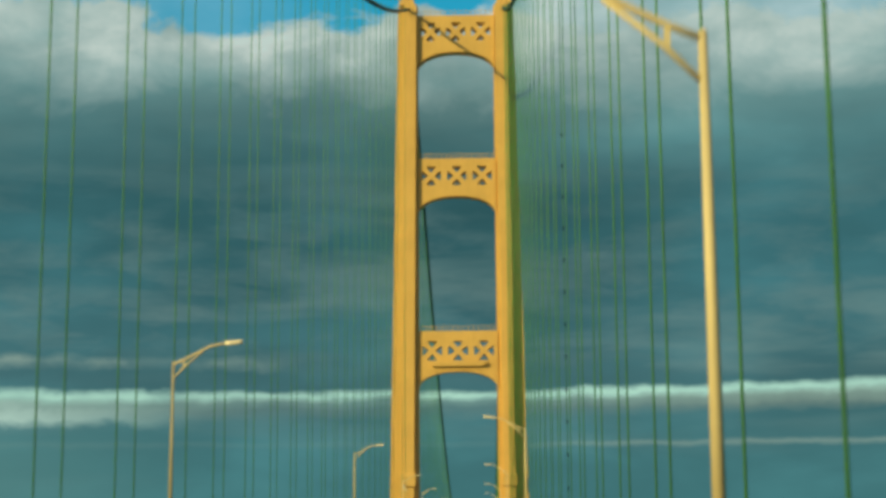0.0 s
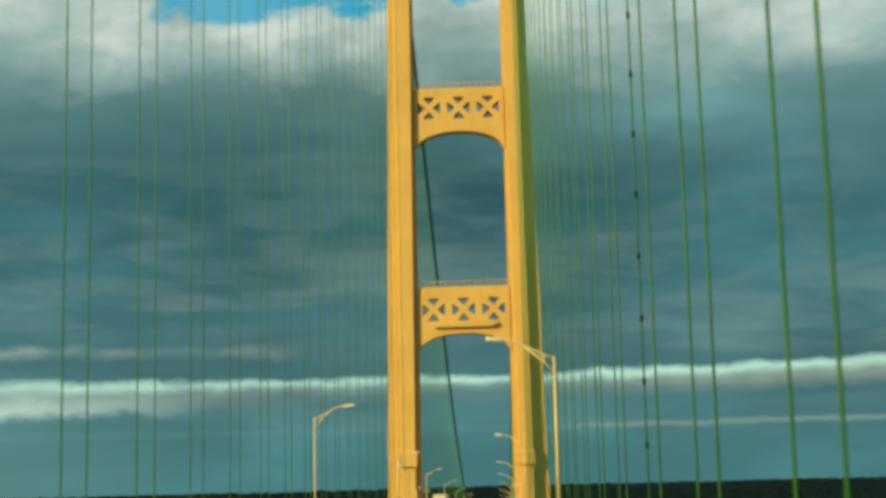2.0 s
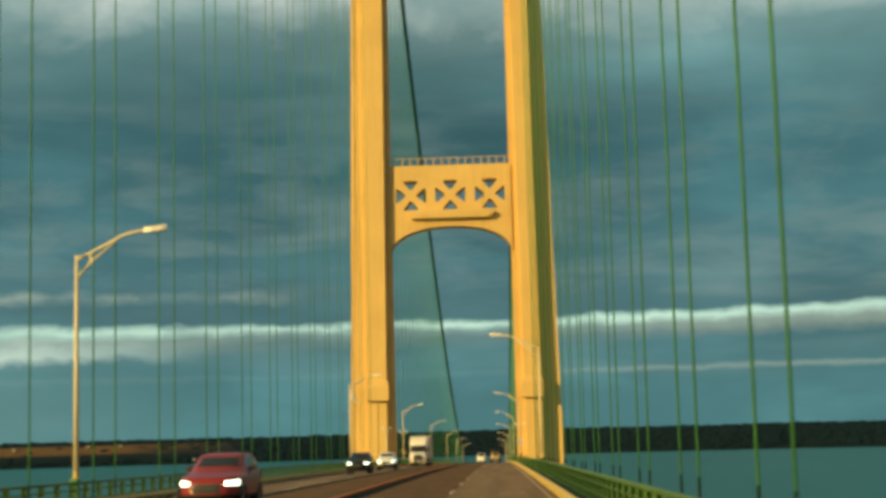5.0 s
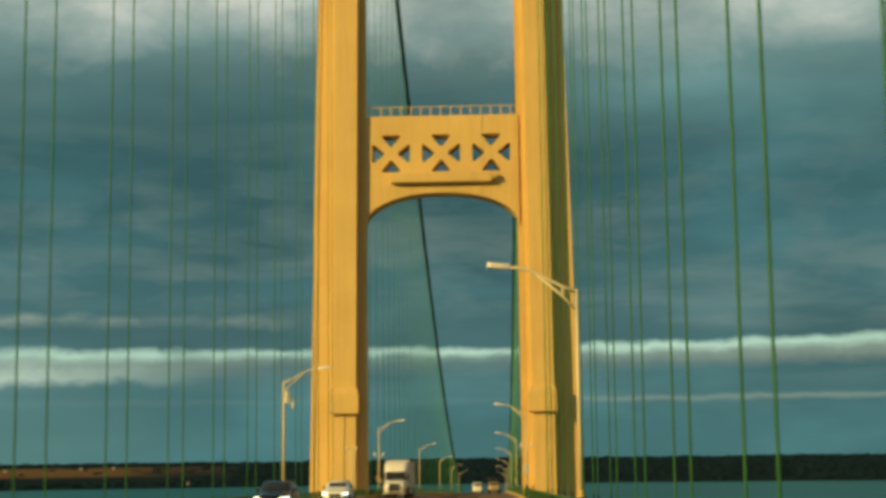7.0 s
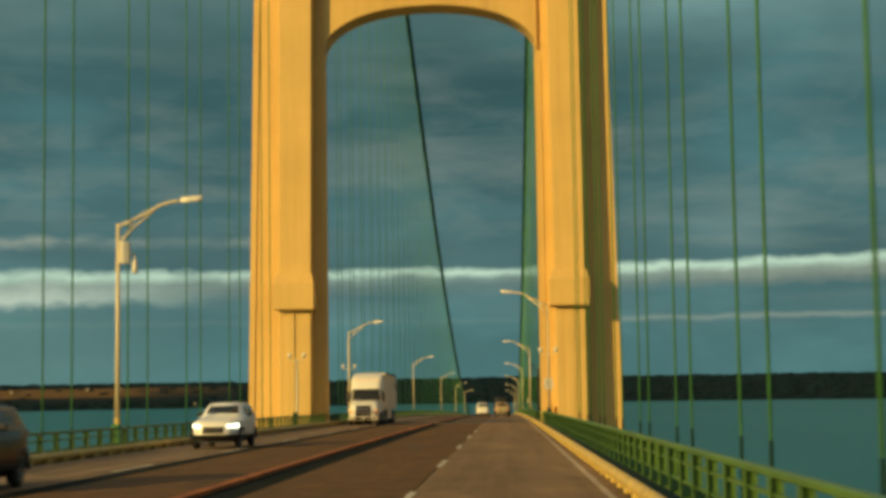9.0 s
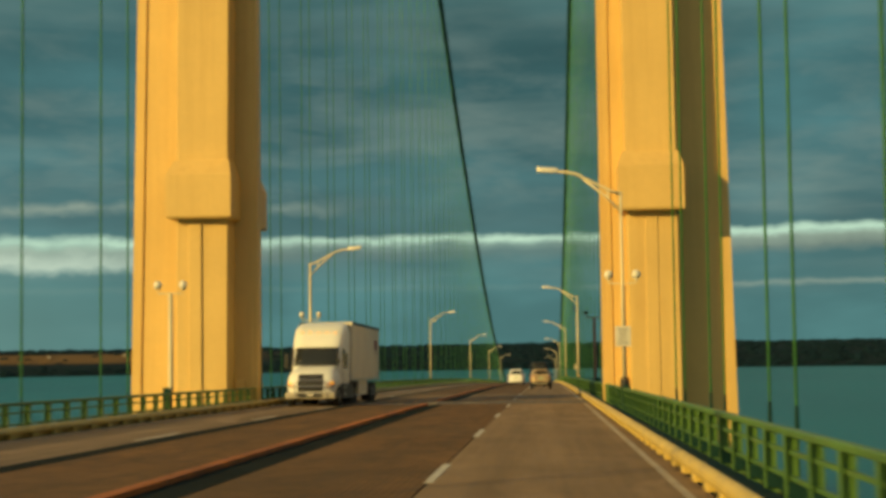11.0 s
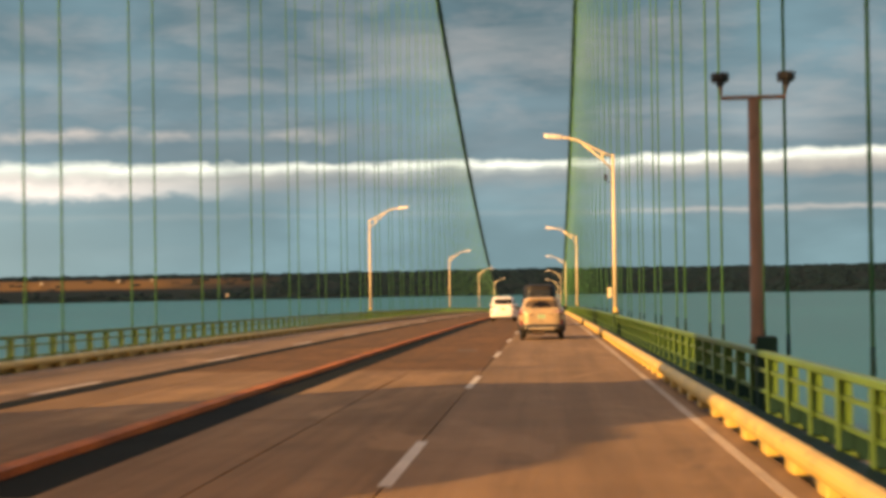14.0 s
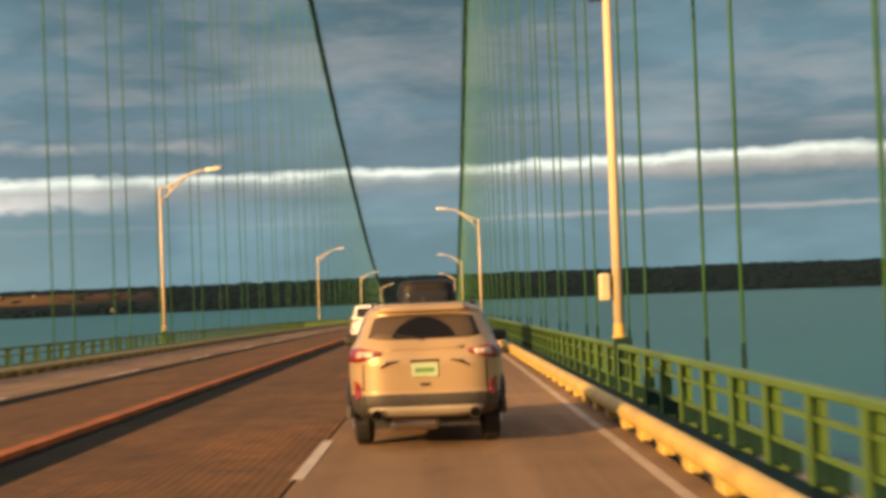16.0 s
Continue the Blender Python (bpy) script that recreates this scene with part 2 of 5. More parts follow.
IVORY = material("ivory_tower_paint", (0.685, 0.462, 0.166), 0.55, vary=0.08, scale=0.6, bump=0.05, streaks=0.2, spec=0.3, fine=6)
POLE = material("ivory_pole_paint", (0.68, 0.585, 0.38), 0.5, vary=0.10, scale=2, bump=0.04, streaks=0.2)
GREEN = material("green_bridge_paint", (0.06, 0.20, 0.06), 0.5, vary=0.25, scale=1.5, bump=0.06, spots=(0.07, 0.05, 0.03))
ROPE = material("green_rope_paint", (0.105, 0.28, 0.080), 0.55, vary=0.2, scale=2, bump=0.05)
# Darker green for the side-span ropes and the clamped rope.
DARKROPE = material("darker_green_rope_paint", (0.075, 0.225, 0.075), 0.6, vary=0.25, scale=2, bump=0.05)
CABLE = material("dark_green_cable_wrap", (0.018, 0.06, 0.045), 0.55, vary=0.2, scale=1, bump=0.1)
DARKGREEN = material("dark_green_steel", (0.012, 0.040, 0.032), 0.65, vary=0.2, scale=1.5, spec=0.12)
RAILGREEN = material("green_railing_paint", (0.092, 0.182, 0.036), 0.5, vary=0.25, scale=2, bump=0.06, spots=(0.10, 0.06, 0.03))
KERB = material("cream_kerb_rail_paint", (0.62, 0.44, 0.120), 0.55, vary=0.25, scale=2, bump=0.08, spots=(0.22, 0.13, 0.06))
ASPHALT = material("worn_asphalt", (0.285, 0.186, 0.108), 0.9, spec=0.15, vary=0.18, scale=1.0, bump=0.5, spots=(0.15, 0.11, 0.08), fine=60, tracks=0.4)
MEDIAN = material("rust_stained_median", (0.45, 0.130, 0.018), 0.8, vary=0.6, scale=2, bump=0.8, spots=(0.09, 0.035, 0.015), tracks=0.45)
# Near-black strip along the lane seam and east of the median.
DARKSTRIP = material("black_road_strip", (0.017, 0.021, 0.019), 0.95, spec=0.04, vary=0.3, scale=2, bump=0.3, spots=(0.03, 0.028, 0.022))
STEELJOINT = material("worn_joint_steel", (0.125, 0.11, 0.095), 0.8, spec=0.2, metal=0.0, vary=0.3, scale=3, bump=0.2, spots=(0.25, 0.10, 0.04))
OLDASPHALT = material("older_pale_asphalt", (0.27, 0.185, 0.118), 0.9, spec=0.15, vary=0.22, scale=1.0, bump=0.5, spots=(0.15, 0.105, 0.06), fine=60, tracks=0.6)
LINE = material("worn_white_road_paint", (0.60, 0.53, 0.43), 0.75, vary=0.2, scale=3, bump=0.3, spots=(0.30, 0.23, 0.16), tracks=0.3)
PAVING = material("worn_ochre_paving", (0.320, 0.200, 0.106), 0.9, spec=0.15, vary=0.25, scale=1.2, bump=0.5, spots=(0.17, 0.105, 0.055), fine=45, tracks=0.6, each=0.3)
WORN = material("worn_pale_patch", (0.33, 0.26, 0.175), 0.85, vary=0.4, scale=3, bump=0.3, spots=(0.13, 0.10, 0.075))
RUSTPAINT = material("weathered_brown_pole_paint", (0.22, 0.13, 0.085), 0.65, vary=0.25, scale=3, bump=0.1, spots=(0.12, 0.06, 0.03))
CONCRETE = material("weathered_concrete", (0.33, 0.29, 0.23), 0.85, vary=0.2, scale=1.5, bump=0.3, spots=(0.2, 0.16, 0.12))
RUBBER = material("black_tyre_rubber", (0.015, 0.015, 0.016), 0.8, vary=0.2, scale=5)
BLACK = material("black_plastic", (0.02, 0.02, 0.022), 0.55, vary=0.15, scale=4)
GREYPLASTIC = material("grey_bumper_plastic", (0.042, 0.039, 0.036), 0.6, vary=0.15, scale=4)
CHROME = material("brushed_metal", (0.6, 0.58, 0.55), 0.3, metal=1.0, vary=0.1, scale=4, bump=0.02)
REDLENS = material("red_lamp_lens", (0.24, 0.02, 0.016), 0.10, vary=0.1, scale=4, bump=0.0, spec=1.0)
CLEARLENS = material("pale_lamp_lens", (0.60, 0.44, 0.36), 0.15, vary=0.1, scale=4, bump=0.0)
WHITE = material("white_vehicle_paint", (0.82, 0.80, 0.76), 0.35, vary=0.06, scale=1, bump=0.01)
TRAILERWHITE = material("dusty_white_trailer_panel", (0.80, 0.72, 0.58), 0.45, vary=0.12, scale=1, bump=0.03, streaks=0.25)
TAN = material("beige_metallic_car_paint", (0.50, 0.365, 0.215), 0.36, metal=0.3, vary=0.06, scale=1, bump=0.01)
REDPAINT = material("dark_red_car_paint", (0.22, 0.02, 0.018), 0.35, vary=0.08, scale=1, bump=0.01)
BLACKPAINT = material("black_car_paint", (0.007, 0.008, 0.009), 0.22, spec=0.35, vary=0.08, scale=1, bump=0.01)
SATIN = material("satin_silver_plastic", (0.42, 0.37, 0.29), 0.45, metal=0.2, vary=0.08, scale=4, bump=0.02)
DUSTY = material("dusty_tinted_glass", (0.075, 0.052, 0.034), 0.6, vary=0.25, scale=4, bump=0.02)
VANGREY = material("dark_brown_grey_van_paint", (0.016, 0.015, 0.014), 0.55, spec=0.25, vary=0.1, scale=1, bump=0.01)
LOGO = material("faded_red_logo", (0.22, 0.05, 0.06), 0.6, vary=0.2, scale=3)
PLATE = material("pale_green_white_plate", (0.46, 0.58, 0.38), 0.5, vary=0.08, scale=5)
SIGN = material("white_sign_sheet", (0.62, 0.58, 0.50), 0.5, vary=0.08, scale=3)
INK = material("black_sign_ink", (0.05, 0.05, 0.05), 0.6, vary=0.1, scale=3)
GLOBE = material("white_lamp_globe", (0.75, 0.70, 0.60), 0.3, vary=0.05, scale=4, bump=0.0)
AMBER = glowing("amber_lamp", (1.0, 0.35, 0.03), 1.2)
HEADLIGHT = glowing("headlight", (1.0, 0.93, 0.75), 4.0)


def dark_glass():
    m = bpy.data.materials.new("tinted_car_glass")
    m.use_nodes = True
    n = Nodes(m.node_tree)
    d = n.add("ShaderNodeBsdfPrincipled", **{"Base Color": (0.02, 0.022, 0.022, 1), "Roughness": 0.12})
    n.l.new(d.outputs[0], n.add("ShaderNodeOutputMaterial").inputs["Surface"])
    return m


GLASS = dark_glass()
WIPED = material("clear_dark_glass", (0.006, 0.006, 0.007), 0.2, spec=0.25, vary=0.05, scale=2, bump=0.0)
BOREBLACK = material("black_bore_paint", (0.006, 0.005, 0.005), 0.9, spec=0.05, vary=0.2, scale=20)
OLDLINE = material("faded_road_edge_paint", (0.47, 0.375, 0.27), 0.8, vary=0.25, scale=3, bump=0.3, spots=(0.27, 0.19, 0.12), tracks=0.4)


def grating():
    """Rusty open steel deck: fine bars across and along, tyre-worn bands, stains."""
    m = bpy.data.materials.new("rusty_steel_grating")
    m.use_nodes = True
    n = Nodes(m.node_tree)
    geo = n.add("ShaderNodeNewGeometry").outputs["Position"]
    s = n.add("ShaderNodeSeparateXYZ", Vector=geo)
    along = n.math("PINGPONG", n.math("MULTIPLY", s.outputs[0], 1.0), 0.055)
    cross = n.math("PINGPONG", n.math("MULTIPLY", s.outputs[1], 1.0), 0.05)
    bar = n.math("MAXIMUM", n.ramp(n.math("MULTIPLY", along, 18.0), [(0.30, 0.0), (0.62, 1.0)]),
                 n.ramp(n.math("MULTIPLY", cross, 20.0), [(0.55, 0.0), (0.85, 0.45)]))
    large = n.noise(geo, 0.5, 6.0, 0.65)
    drawn = n.noise(n.add("ShaderNodeMapping", Vector=geo, Scale=(2.0, 0.10, 1.0)).outputs[0], 1.0, 5.0, 0.6)
    c = n.mix(n.ramp(large, [(0.35, 0.0), (0.68, 1.0)]), (0.155, 0.080, 0.030), (0.275, 0.132, 0.046))
    c = n.mix(n.ramp(drawn, [(0.4, 0.0), (0.7, 0.65)]), c, (0.095, 0.062, 0.032))
    mottle = n.noise(geo, 2.6, 6.0, 0.7)
    c = n.mix(n.ramp(mottle, [(0.46, 0.0), (0.66, 0.75)]), c, (0.06, 0.045, 0.024))
    info = n.add("ShaderNodeObjectInfo").outputs["Random"]
    c = n.mix(n.math("MULTIPLY", info, 0.45), c, (0.125, 0.076, 0.036))
    kept = n.ramp(n.noise(geo, 0.9, 5.0, 0.65), [(0.38, 0.04), (0.66, 0.34)])
    c = n.mix(n.math("MULTIPLY", n.math("SUBTRACT", 1.0, bar), kept), c, (0.028, 0.022, 0.014))
    b = n.add("ShaderNodeBump", Strength=0.3, Distance=0.02, Height=n.math("ADD", n.math("MULTIPLY", bar, 0.6), mottle))
    d = n.add("ShaderNodeBsdfPrincipled", **{"Base Color": c, "Roughness": 0.85, "Specular IOR Level": 0.12, "Normal": b.outputs[0]})
    n.l.new(d.outputs[0], n.add("ShaderNodeOutputMaterial").inputs["Surface"])
    return m


GRATING = grating()


def water_material():
    m = bpy.data.materials.new("lake_water")
    m.use_nodes = True
    n = Nodes(m.node_tree)
    geo = n.add("ShaderNodeNewGeometry").outputs["Position"]
    w1 = n.noise(geo, 0.12, 6.0, 0.6, 0.3)
    w2 = n.noise(n.add("ShaderNodeMapping", Vector=geo, Scale=(0.004, 0.0016, 1.0)).outputs[0], 1.0, 4.0, 0.5)
    c = n.mix(n.ramp(w2, [(0.35, 0.0), (0.65, 1.0)]), (0.003, 0.098, 0.104), (0.006, 0.120, 0.126))
    b = n.add("ShaderNodeBump", Strength=0.7, Distance=1.2, Height=w1)
    d = n.add("ShaderNodeBsdfPrincipled", **{"Base Color": c, "Roughness": 0.35, "IOR": 1.18, "Normal": b.outputs[0]})
    n.l.new(d.outputs[0], n.add("ShaderNodeOutputMaterial").inputs["Surface"])
    return m


WATER = water_material()


def land_material():
    """Dark woods with a few autumn-coloured clearings."""
    m = bpy.data.materials.new("wooded_shore")
    m.use_nodes = True
    n = Nodes(m.node_tree)
    geo = n.add("ShaderNodeNewGeometry").outputs["Position"]
    woods = n.noise(geo, 0.02, 8.0, 0.7)
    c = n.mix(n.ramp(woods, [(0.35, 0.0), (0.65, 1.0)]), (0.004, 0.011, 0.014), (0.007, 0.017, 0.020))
    s = n.add("ShaderNodeSeparateXYZ", Vector=geo)
    fields = n.ramp(n.noise(n.add("ShaderNodeMapping", Vector=geo, Scale=(0.0032, 0.0032, 0.02)).outputs[0], 1.0, 5.0, 0.6), [(0.34, 0.0), (0.54, 1.0)])
    west = n.ramp(n.math("DIVIDE", n.math("ADD", s.outputs[0], 1900.0), 1900.0, clamp=True), [(0.52, 1.0), (0.68, 0.0)])
    high = n.ramp(n.math("DIVIDE", n.math("ADD", s.outputs[2], 62.0), 70.0, clamp=True), [(0.32, 0.0), (0.40, 1.0), (0.60, 1.0), (0.66, 0.0)])
    c = n.mix(n.math("MULTIPLY", n.math("MULTIPLY", fields, west), high), c, (0.15, 0.088, 0.033))
    d = n.add("ShaderNodeBsdfPrincipled", **{"Base Color": c, "Roughness": 0.95})
    d.inputs["Specular IOR Level"].default_value = 0.1
    n.l.new(d.outputs[0], n.add("ShaderNodeOutputMaterial").inputs["Surface"])
    return m


LAND = land_material()
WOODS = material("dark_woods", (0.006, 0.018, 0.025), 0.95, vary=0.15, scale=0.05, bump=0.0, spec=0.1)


# ---- building helpers ----
def road_z(y):
    """Height of the roadway along the bridge."""
    if y > 600:
        return -18.02 - 0.0133 * (y - 600)
    return -0.02016 * y - 1.646e-5 * y * y


def slope(y):
    return math.atan((road_z(y + 1) - road_z(y - 1)) / 2)


def mesh_of(name, bm, mat, smooth=False):
    me = bpy.data.meshes.new(name)
    bmesh.ops.recalc_face_normals(bm, faces=bm.faces)
    bm.to_mesh(me)
    bm.free()
    for m in mat if isinstance(mat, (list, tuple)) else [mat]:
        me.materials.append(m)
    if smooth:
        for f in me.polygons:
            f.use_smooth = True
    return me


def part(name, bm, mat, parent=None, label="", smooth=False, kind=""):
    ob = new(name, mesh_of(name, bm, mat, smooth))
    ob.parent = parent
    return tagged(ob, label=label, kind=kind)


def thing(name, label, category, group="", kind=""):
    return tagged(new(name), label, category, group, kind)


def box(bm, x0, x1, y0, y1, z0, z1, bevel=0.0):
    vs = [bm.verts.new((x, y, z)) for x in (x0, x1) for y in (y0, y1) for z in (z0, z1)]
    faces = [bm.faces.new([vs[i] for i in q]) for q in ((0, 1, 3, 2), (4, 6, 7, 5), (0, 4, 5, 1), (2, 3, 7, 6), (0, 2, 6, 4), (1, 5, 7, 3))]
    if bevel:
        edges = {e for f in faces for e in f.edges}
        bmesh.ops.bevel(bm, geom=list(edges), offset=bevel, segments=2, affect="EDGES", profile=0.5)
    return bm


def boxes(*args, bevel=0.0):
    bm = bmesh.new()
    for a in args:
        box(bm, *a, bevel=bevel)
    return bm


def tube(bm, points, radius, sides=8, cap=True):
    """A tube through points; radius is one number or one for each point."""
    pts = [Vector(p) for p in points]
    rad = radius if isinstance(radius, (list, tuple)) else [radius] * len(pts)
    rings = []
    for i, p in enumerate(pts):
        d = (pts[min(i + 1, len(pts) - 1)] - pts[max(i - 1, 0)]).normalized()
        ref = Vector((0, 0, 1)) if abs(d.z) < 0.9 else Vector((1, 0, 0))
        u = d.cross(ref).normalized()
        v = d.cross(u)
        rings.append([bm.verts.new(p + (u * math.cos(a) + v * math.sin(a)) * rad[i]) for a in (2 * math.pi * k / sides for k in range(sides))])
    for a, b in zip(rings, rings[1:]):
        for k in range(sides):
            bm.faces.new((a[k], a[(k + 1) % sides], b[(k + 1) % sides], b[k]))
    if cap:
        bm.faces.new(rings[0][::-1])
        bm.faces.new(rings[-1])
    return bm


def loft(bm, rings, closed=True, cap=True):
    vs = [[bm.verts.new(p) for p in r] for r in rings]
    n = len(vs[0])
    for a, b in zip(vs, vs[1:]):
        for k in range(n if closed else n - 1):
            bm.faces.new((a[k], a[(k + 1) % n], b[(k + 1) % n], b[k]))
    if cap:
        bm.faces.new(vs[0][::-1])
        bm.faces.new(vs[-1])
    return bm


def ball(bm, centre, r, squash=1.0, seg=12):
    bmesh.ops.create_uvsphere(bm, u_segments=seg, v_segments=seg // 2 + 2, radius=r,
                              matrix=Matrix.Translation(centre) @ Matrix.Diagonal((1, 1, squash, 1)))
    return bm


def strip(name, x0, x1, top, thick, mat, y0, y1, label, step=5.85, parent=None, kind="structure"):
    """A slab that follows the roadway's profile."""
    n = max(1, round((y1 - y0) / step))
    rings = []
    for i in range(n + 1):
        y = y0 + (y1 - y0) * i / n
        z = road_z(y) + top
        rings.append([(x0, y, z - thick), (x1, y, z - thick), (x1, y, z), (x0, y, z)])
    ob = part(name, loft(bmesh.new(), rings), mat, parent)
    return tagged(ob, label=label, category="road" if not parent else "", kind=kind)


PANEL = 11.7
Y0, Y1 = -560.0, 560.0

# ---- setting: water, far shore, roadway ----
bm = bmesh.new()
WATER_Z = -62.0
bmesh.ops.create_grid(bm, x_segments=8, y_segments=8, size=4600)
for v in bm.verts:
    v.co.z = WATER_Z
tagged(part("water", bm, WATER), "wide grey-teal lake water with fine ripples", "water", kind="structure")


def shore_point(i, f):
    """A point of the far shore: column i of 240 across 84 degrees, f from the beach (0) to the back (1)."""
    a = radians(-42 + 84 * i / 240)
    wave = noise.noise(Vector((i * 0.045, 0.3, 0))) * 0.5 + noise.noise(Vector((i * 0.21, 4.3, 0))) * 0.22
    r = (3250 + 120 * wave) + 900 * f
    h = (53 + 6 * wave + 3.0 * noise.noise(Vector((i * 0.9, f * 8.4, 2)))) * (1 - (1 - min(f / 0.7, 1)) ** 2.2)
    if f > 0.7:
        h *= 1 - 0.25 * (f - 0.7) / 0.3
    return Vector((r * math.sin(a), r * math.cos(a), WATER_Z - 1 + h))


def shore():
    """The far shore: a long low ridge, some kilometres ahead."""
    bm = bmesh.new()
    grid = [[bm.verts.new(shore_point(i, j / 12)) for j in range(13)] for i in range(241)]
    for a, b in zip(grid, grid[1:]):
        for j in range(12):
            bm.faces.new((a[j], b[j], b[j + 1], a[j + 1]))
    return bm


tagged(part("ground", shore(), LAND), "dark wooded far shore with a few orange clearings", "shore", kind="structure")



def far_woods():
    """Thousands of small pointed and rounded tree clumps on the far shore."""
    rng = random.Random(5)
    bm = bmesh.new()
    for k in range(5200):
        i, f = rng.uniform(28, 212), rng.uniform(0.02, 0.72)
        if i < 90 and 0.09 < f < 0.46 and rng.random() < 0.93:
            continue
        p = shore_point(i, f)
        h, w = rng.uniform(2.5, 5.0), rng.uniform(7, 14)
        n = 5
        lo = [bm.verts.new(p + Vector((w * math.cos(t), w * math.sin(t), rng.uniform(-2, 1)))) for t in (6.283 * q / n + k for q in range(n))]
        mid = [bm.verts.new(p + Vector((w * 0.75 * math.cos(t), w * 0.75 * math.sin(t), h * rng.uniform(0.5, 0.75)))) for t in (6.283 * q / n + k + 0.5 for q in range(n))]
        top = bm.verts.new(p + Vector((rng.uniform(-1, 1), rng.uniform(-1, 1), h)))
        for q in range(n):
            bm.faces.new((lo[q], lo[(q + 1) % n], mid[q]))
            bm.faces.new((lo[(q + 1) % n], mid[(q + 1) % n], mid[q]))
            bm.faces.new((mid[q], mid[(q + 1) % n], top))
    return bm


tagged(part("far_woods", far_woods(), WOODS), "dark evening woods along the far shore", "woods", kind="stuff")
HOUSE = CONCRETE
for i, f, w in ((74, 0.33, 8), (77.5, 0.36, 6), (85.5, 0.05, 5), (66, 0.30, 7)):
    h = thing("shore_house", "small pale house on the far wooded shore", "house", "far shore houses")
    h.location = shore_point(i, f) - Vector((0, 0, 0.5))
    part("wall", boxes((-w / 2, w / 2, -3, 3, 0, 3.2)), HOUSE, h)
    part("roof", loft(bmesh.new(), [[(x, -3.5, 3.1), (x, 3.5, 3.1), (x, 0, 5.2)] for x in (-w / 2 - 0.5, w / 2 + 0.5)]), CONCRETE, h)

strip("deck_slab", -8.75, 8.75, -0.06, 0.45, CONCRETE, Y0, Y1, "grey concrete and steel bridge deck slab")
for s, nm in ((1, "east"), (-1, "west")):
    a, b = sorted((s * 3.86, s * 7.62))
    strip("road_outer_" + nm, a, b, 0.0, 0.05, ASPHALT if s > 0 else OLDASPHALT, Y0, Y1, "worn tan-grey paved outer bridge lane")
    a, b = sorted((s * 7.25, s * 7.37))
    strip("road_line_" + nm, a, b, 0.005, 0.004, OLDLINE, Y0, Y1, "worn white solid road edge line")
    a, b = sorted((s * 0.30, s * 3.84))
    strip("road_inner_" + nm, a, b, -0.03, 0.025, DARKGREEN, Y0, Y1, "dark steel bed under the open grating lane")
strip("road_seam", -3.98, -3.36, 0.004, 0.03, DARKSTRIP, Y0, Y1, "dark tarred seam between paved and grated lanes")
for nm, y0, y1 in (("approach", Y0, -2.5), ("beyond", 6.8, Y1)):
    strip("median_gutter_" + nm, 0.12, 0.84, 0.004, 0.03, DARKSTRIP, y0, y1, "near-black strip beside the centre median")
    strip("median_" + nm, -0.12, 0.12, 0.085, 0.14, MEDIAN, y0, y1, "low rust-stained steel centre median strip")

# ---- the tower ----
LEG_DEEP, RIB, BACK = 4.65, 1.65, 1.4


def leg_ring(z, s):
    """Outline of a leg at height z: a box with a rib on its front and its back. s: side of the bridge."""
    xi, xo = 8.4, 14.57 - 0.017 * z
    ri, ro = (9.5 if s > 0 else 9.4) - 0.008 * z, 11.85 - 0.005 * z
    xm, lip, cut = xo - 0.45, 0.10, 0.05
    pts = [(xi - 0.15, 0), (ri, 0), (ri, -RIB + cut), (ri + cut, -RIB), (ro - cut, -RIB), (ro, -RIB + cut), (ro, 0.5), (xm, 0.5), (xm, 0.5 - lip), (xo, 0.5 - lip),
           (xo, 2.2), (ro, 2.2), (ro, LEG_DEEP), (ro - 0.9, LEG_DEEP), (ro - 0.9, LEG_DEEP + BACK), (ri + 0.2, LEG_DEEP + BACK), (ri + 0.2, LEG_DEEP), (8.95, LEG_DEEP), (8.95, 0.7), (xi - 0.15, 0.7)]
    return [(s * x, y, z) for x, y in pts]


def plate_with_holes(bm, outer, holes, y0, y1):
    """A plate in the x-z plane between y0 and y1, with holes through it."""
    for y in (y0, y1):
        edges = []
        for loop in (outer, *holes):
            vs = [bm.verts.new((x, y, z)) for x, z in loop]
            edges += [bm.edges.new((vs[i], vs[(i + 1) % len(vs)])) for i in range(len(vs))]
        bmesh.ops.triangle_fill(bm, use_beauty=True, edges=edges)
    for loop in (outer, *holes):
        a = [bm.verts.new((x, y0, z)) for x, z in loop]
        b = [bm.verts.new((x, y1, z)) for x, z in loop]
        for i in range(len(loop)):
            j = (i + 1) % len(loop)
            bm.faces.new((a[i], a[j], b[j], b[i]))
    bmesh.ops.remove_doubles(bm, verts=bm.verts, dist=0.001)
    return bm


def triangle(cx, cz, turn, w=1.05, near=0.78, far=2.08):
    """A triangular opening of a cross-braced panel, with its corners cut, pointing at the centre of the cross."""
    pts = [(-w + 0.16, far), (w - 0.16, far), (w, far - 0.16), (0.14, near), (-0.14, near), (-w, far - 0.16)]
    c, s = math.cos(turn), math.sin(turn)
    return [(cx + c * x - s * z, cz + s * x + c * z) for x, z in pts]


def strut(z_top, z_cross, z_crown, z_foot):
    half = 8.45
    arch = []
    for i in range(33):
        x = half * math.cos(math.pi * i / 32) * 0.995
        arch.append((x, z_foot + (z_crown - z_foot) * (1 - min(1, abs(x / half) ** 2.2)) ** 0.5))
    outer = [(-half, z_top), (half, z_top), (half, z_foot)] + arch[1:-1] + [(-half, z_foot)]
    holes = [triangle(x, z_cross, math.pi / 2 * k) for x in (-5.5, 0, 5.5) for k in range(4)]
    return plate_with_holes(bmesh.new(), outer, holes, -0.3, 2.6)


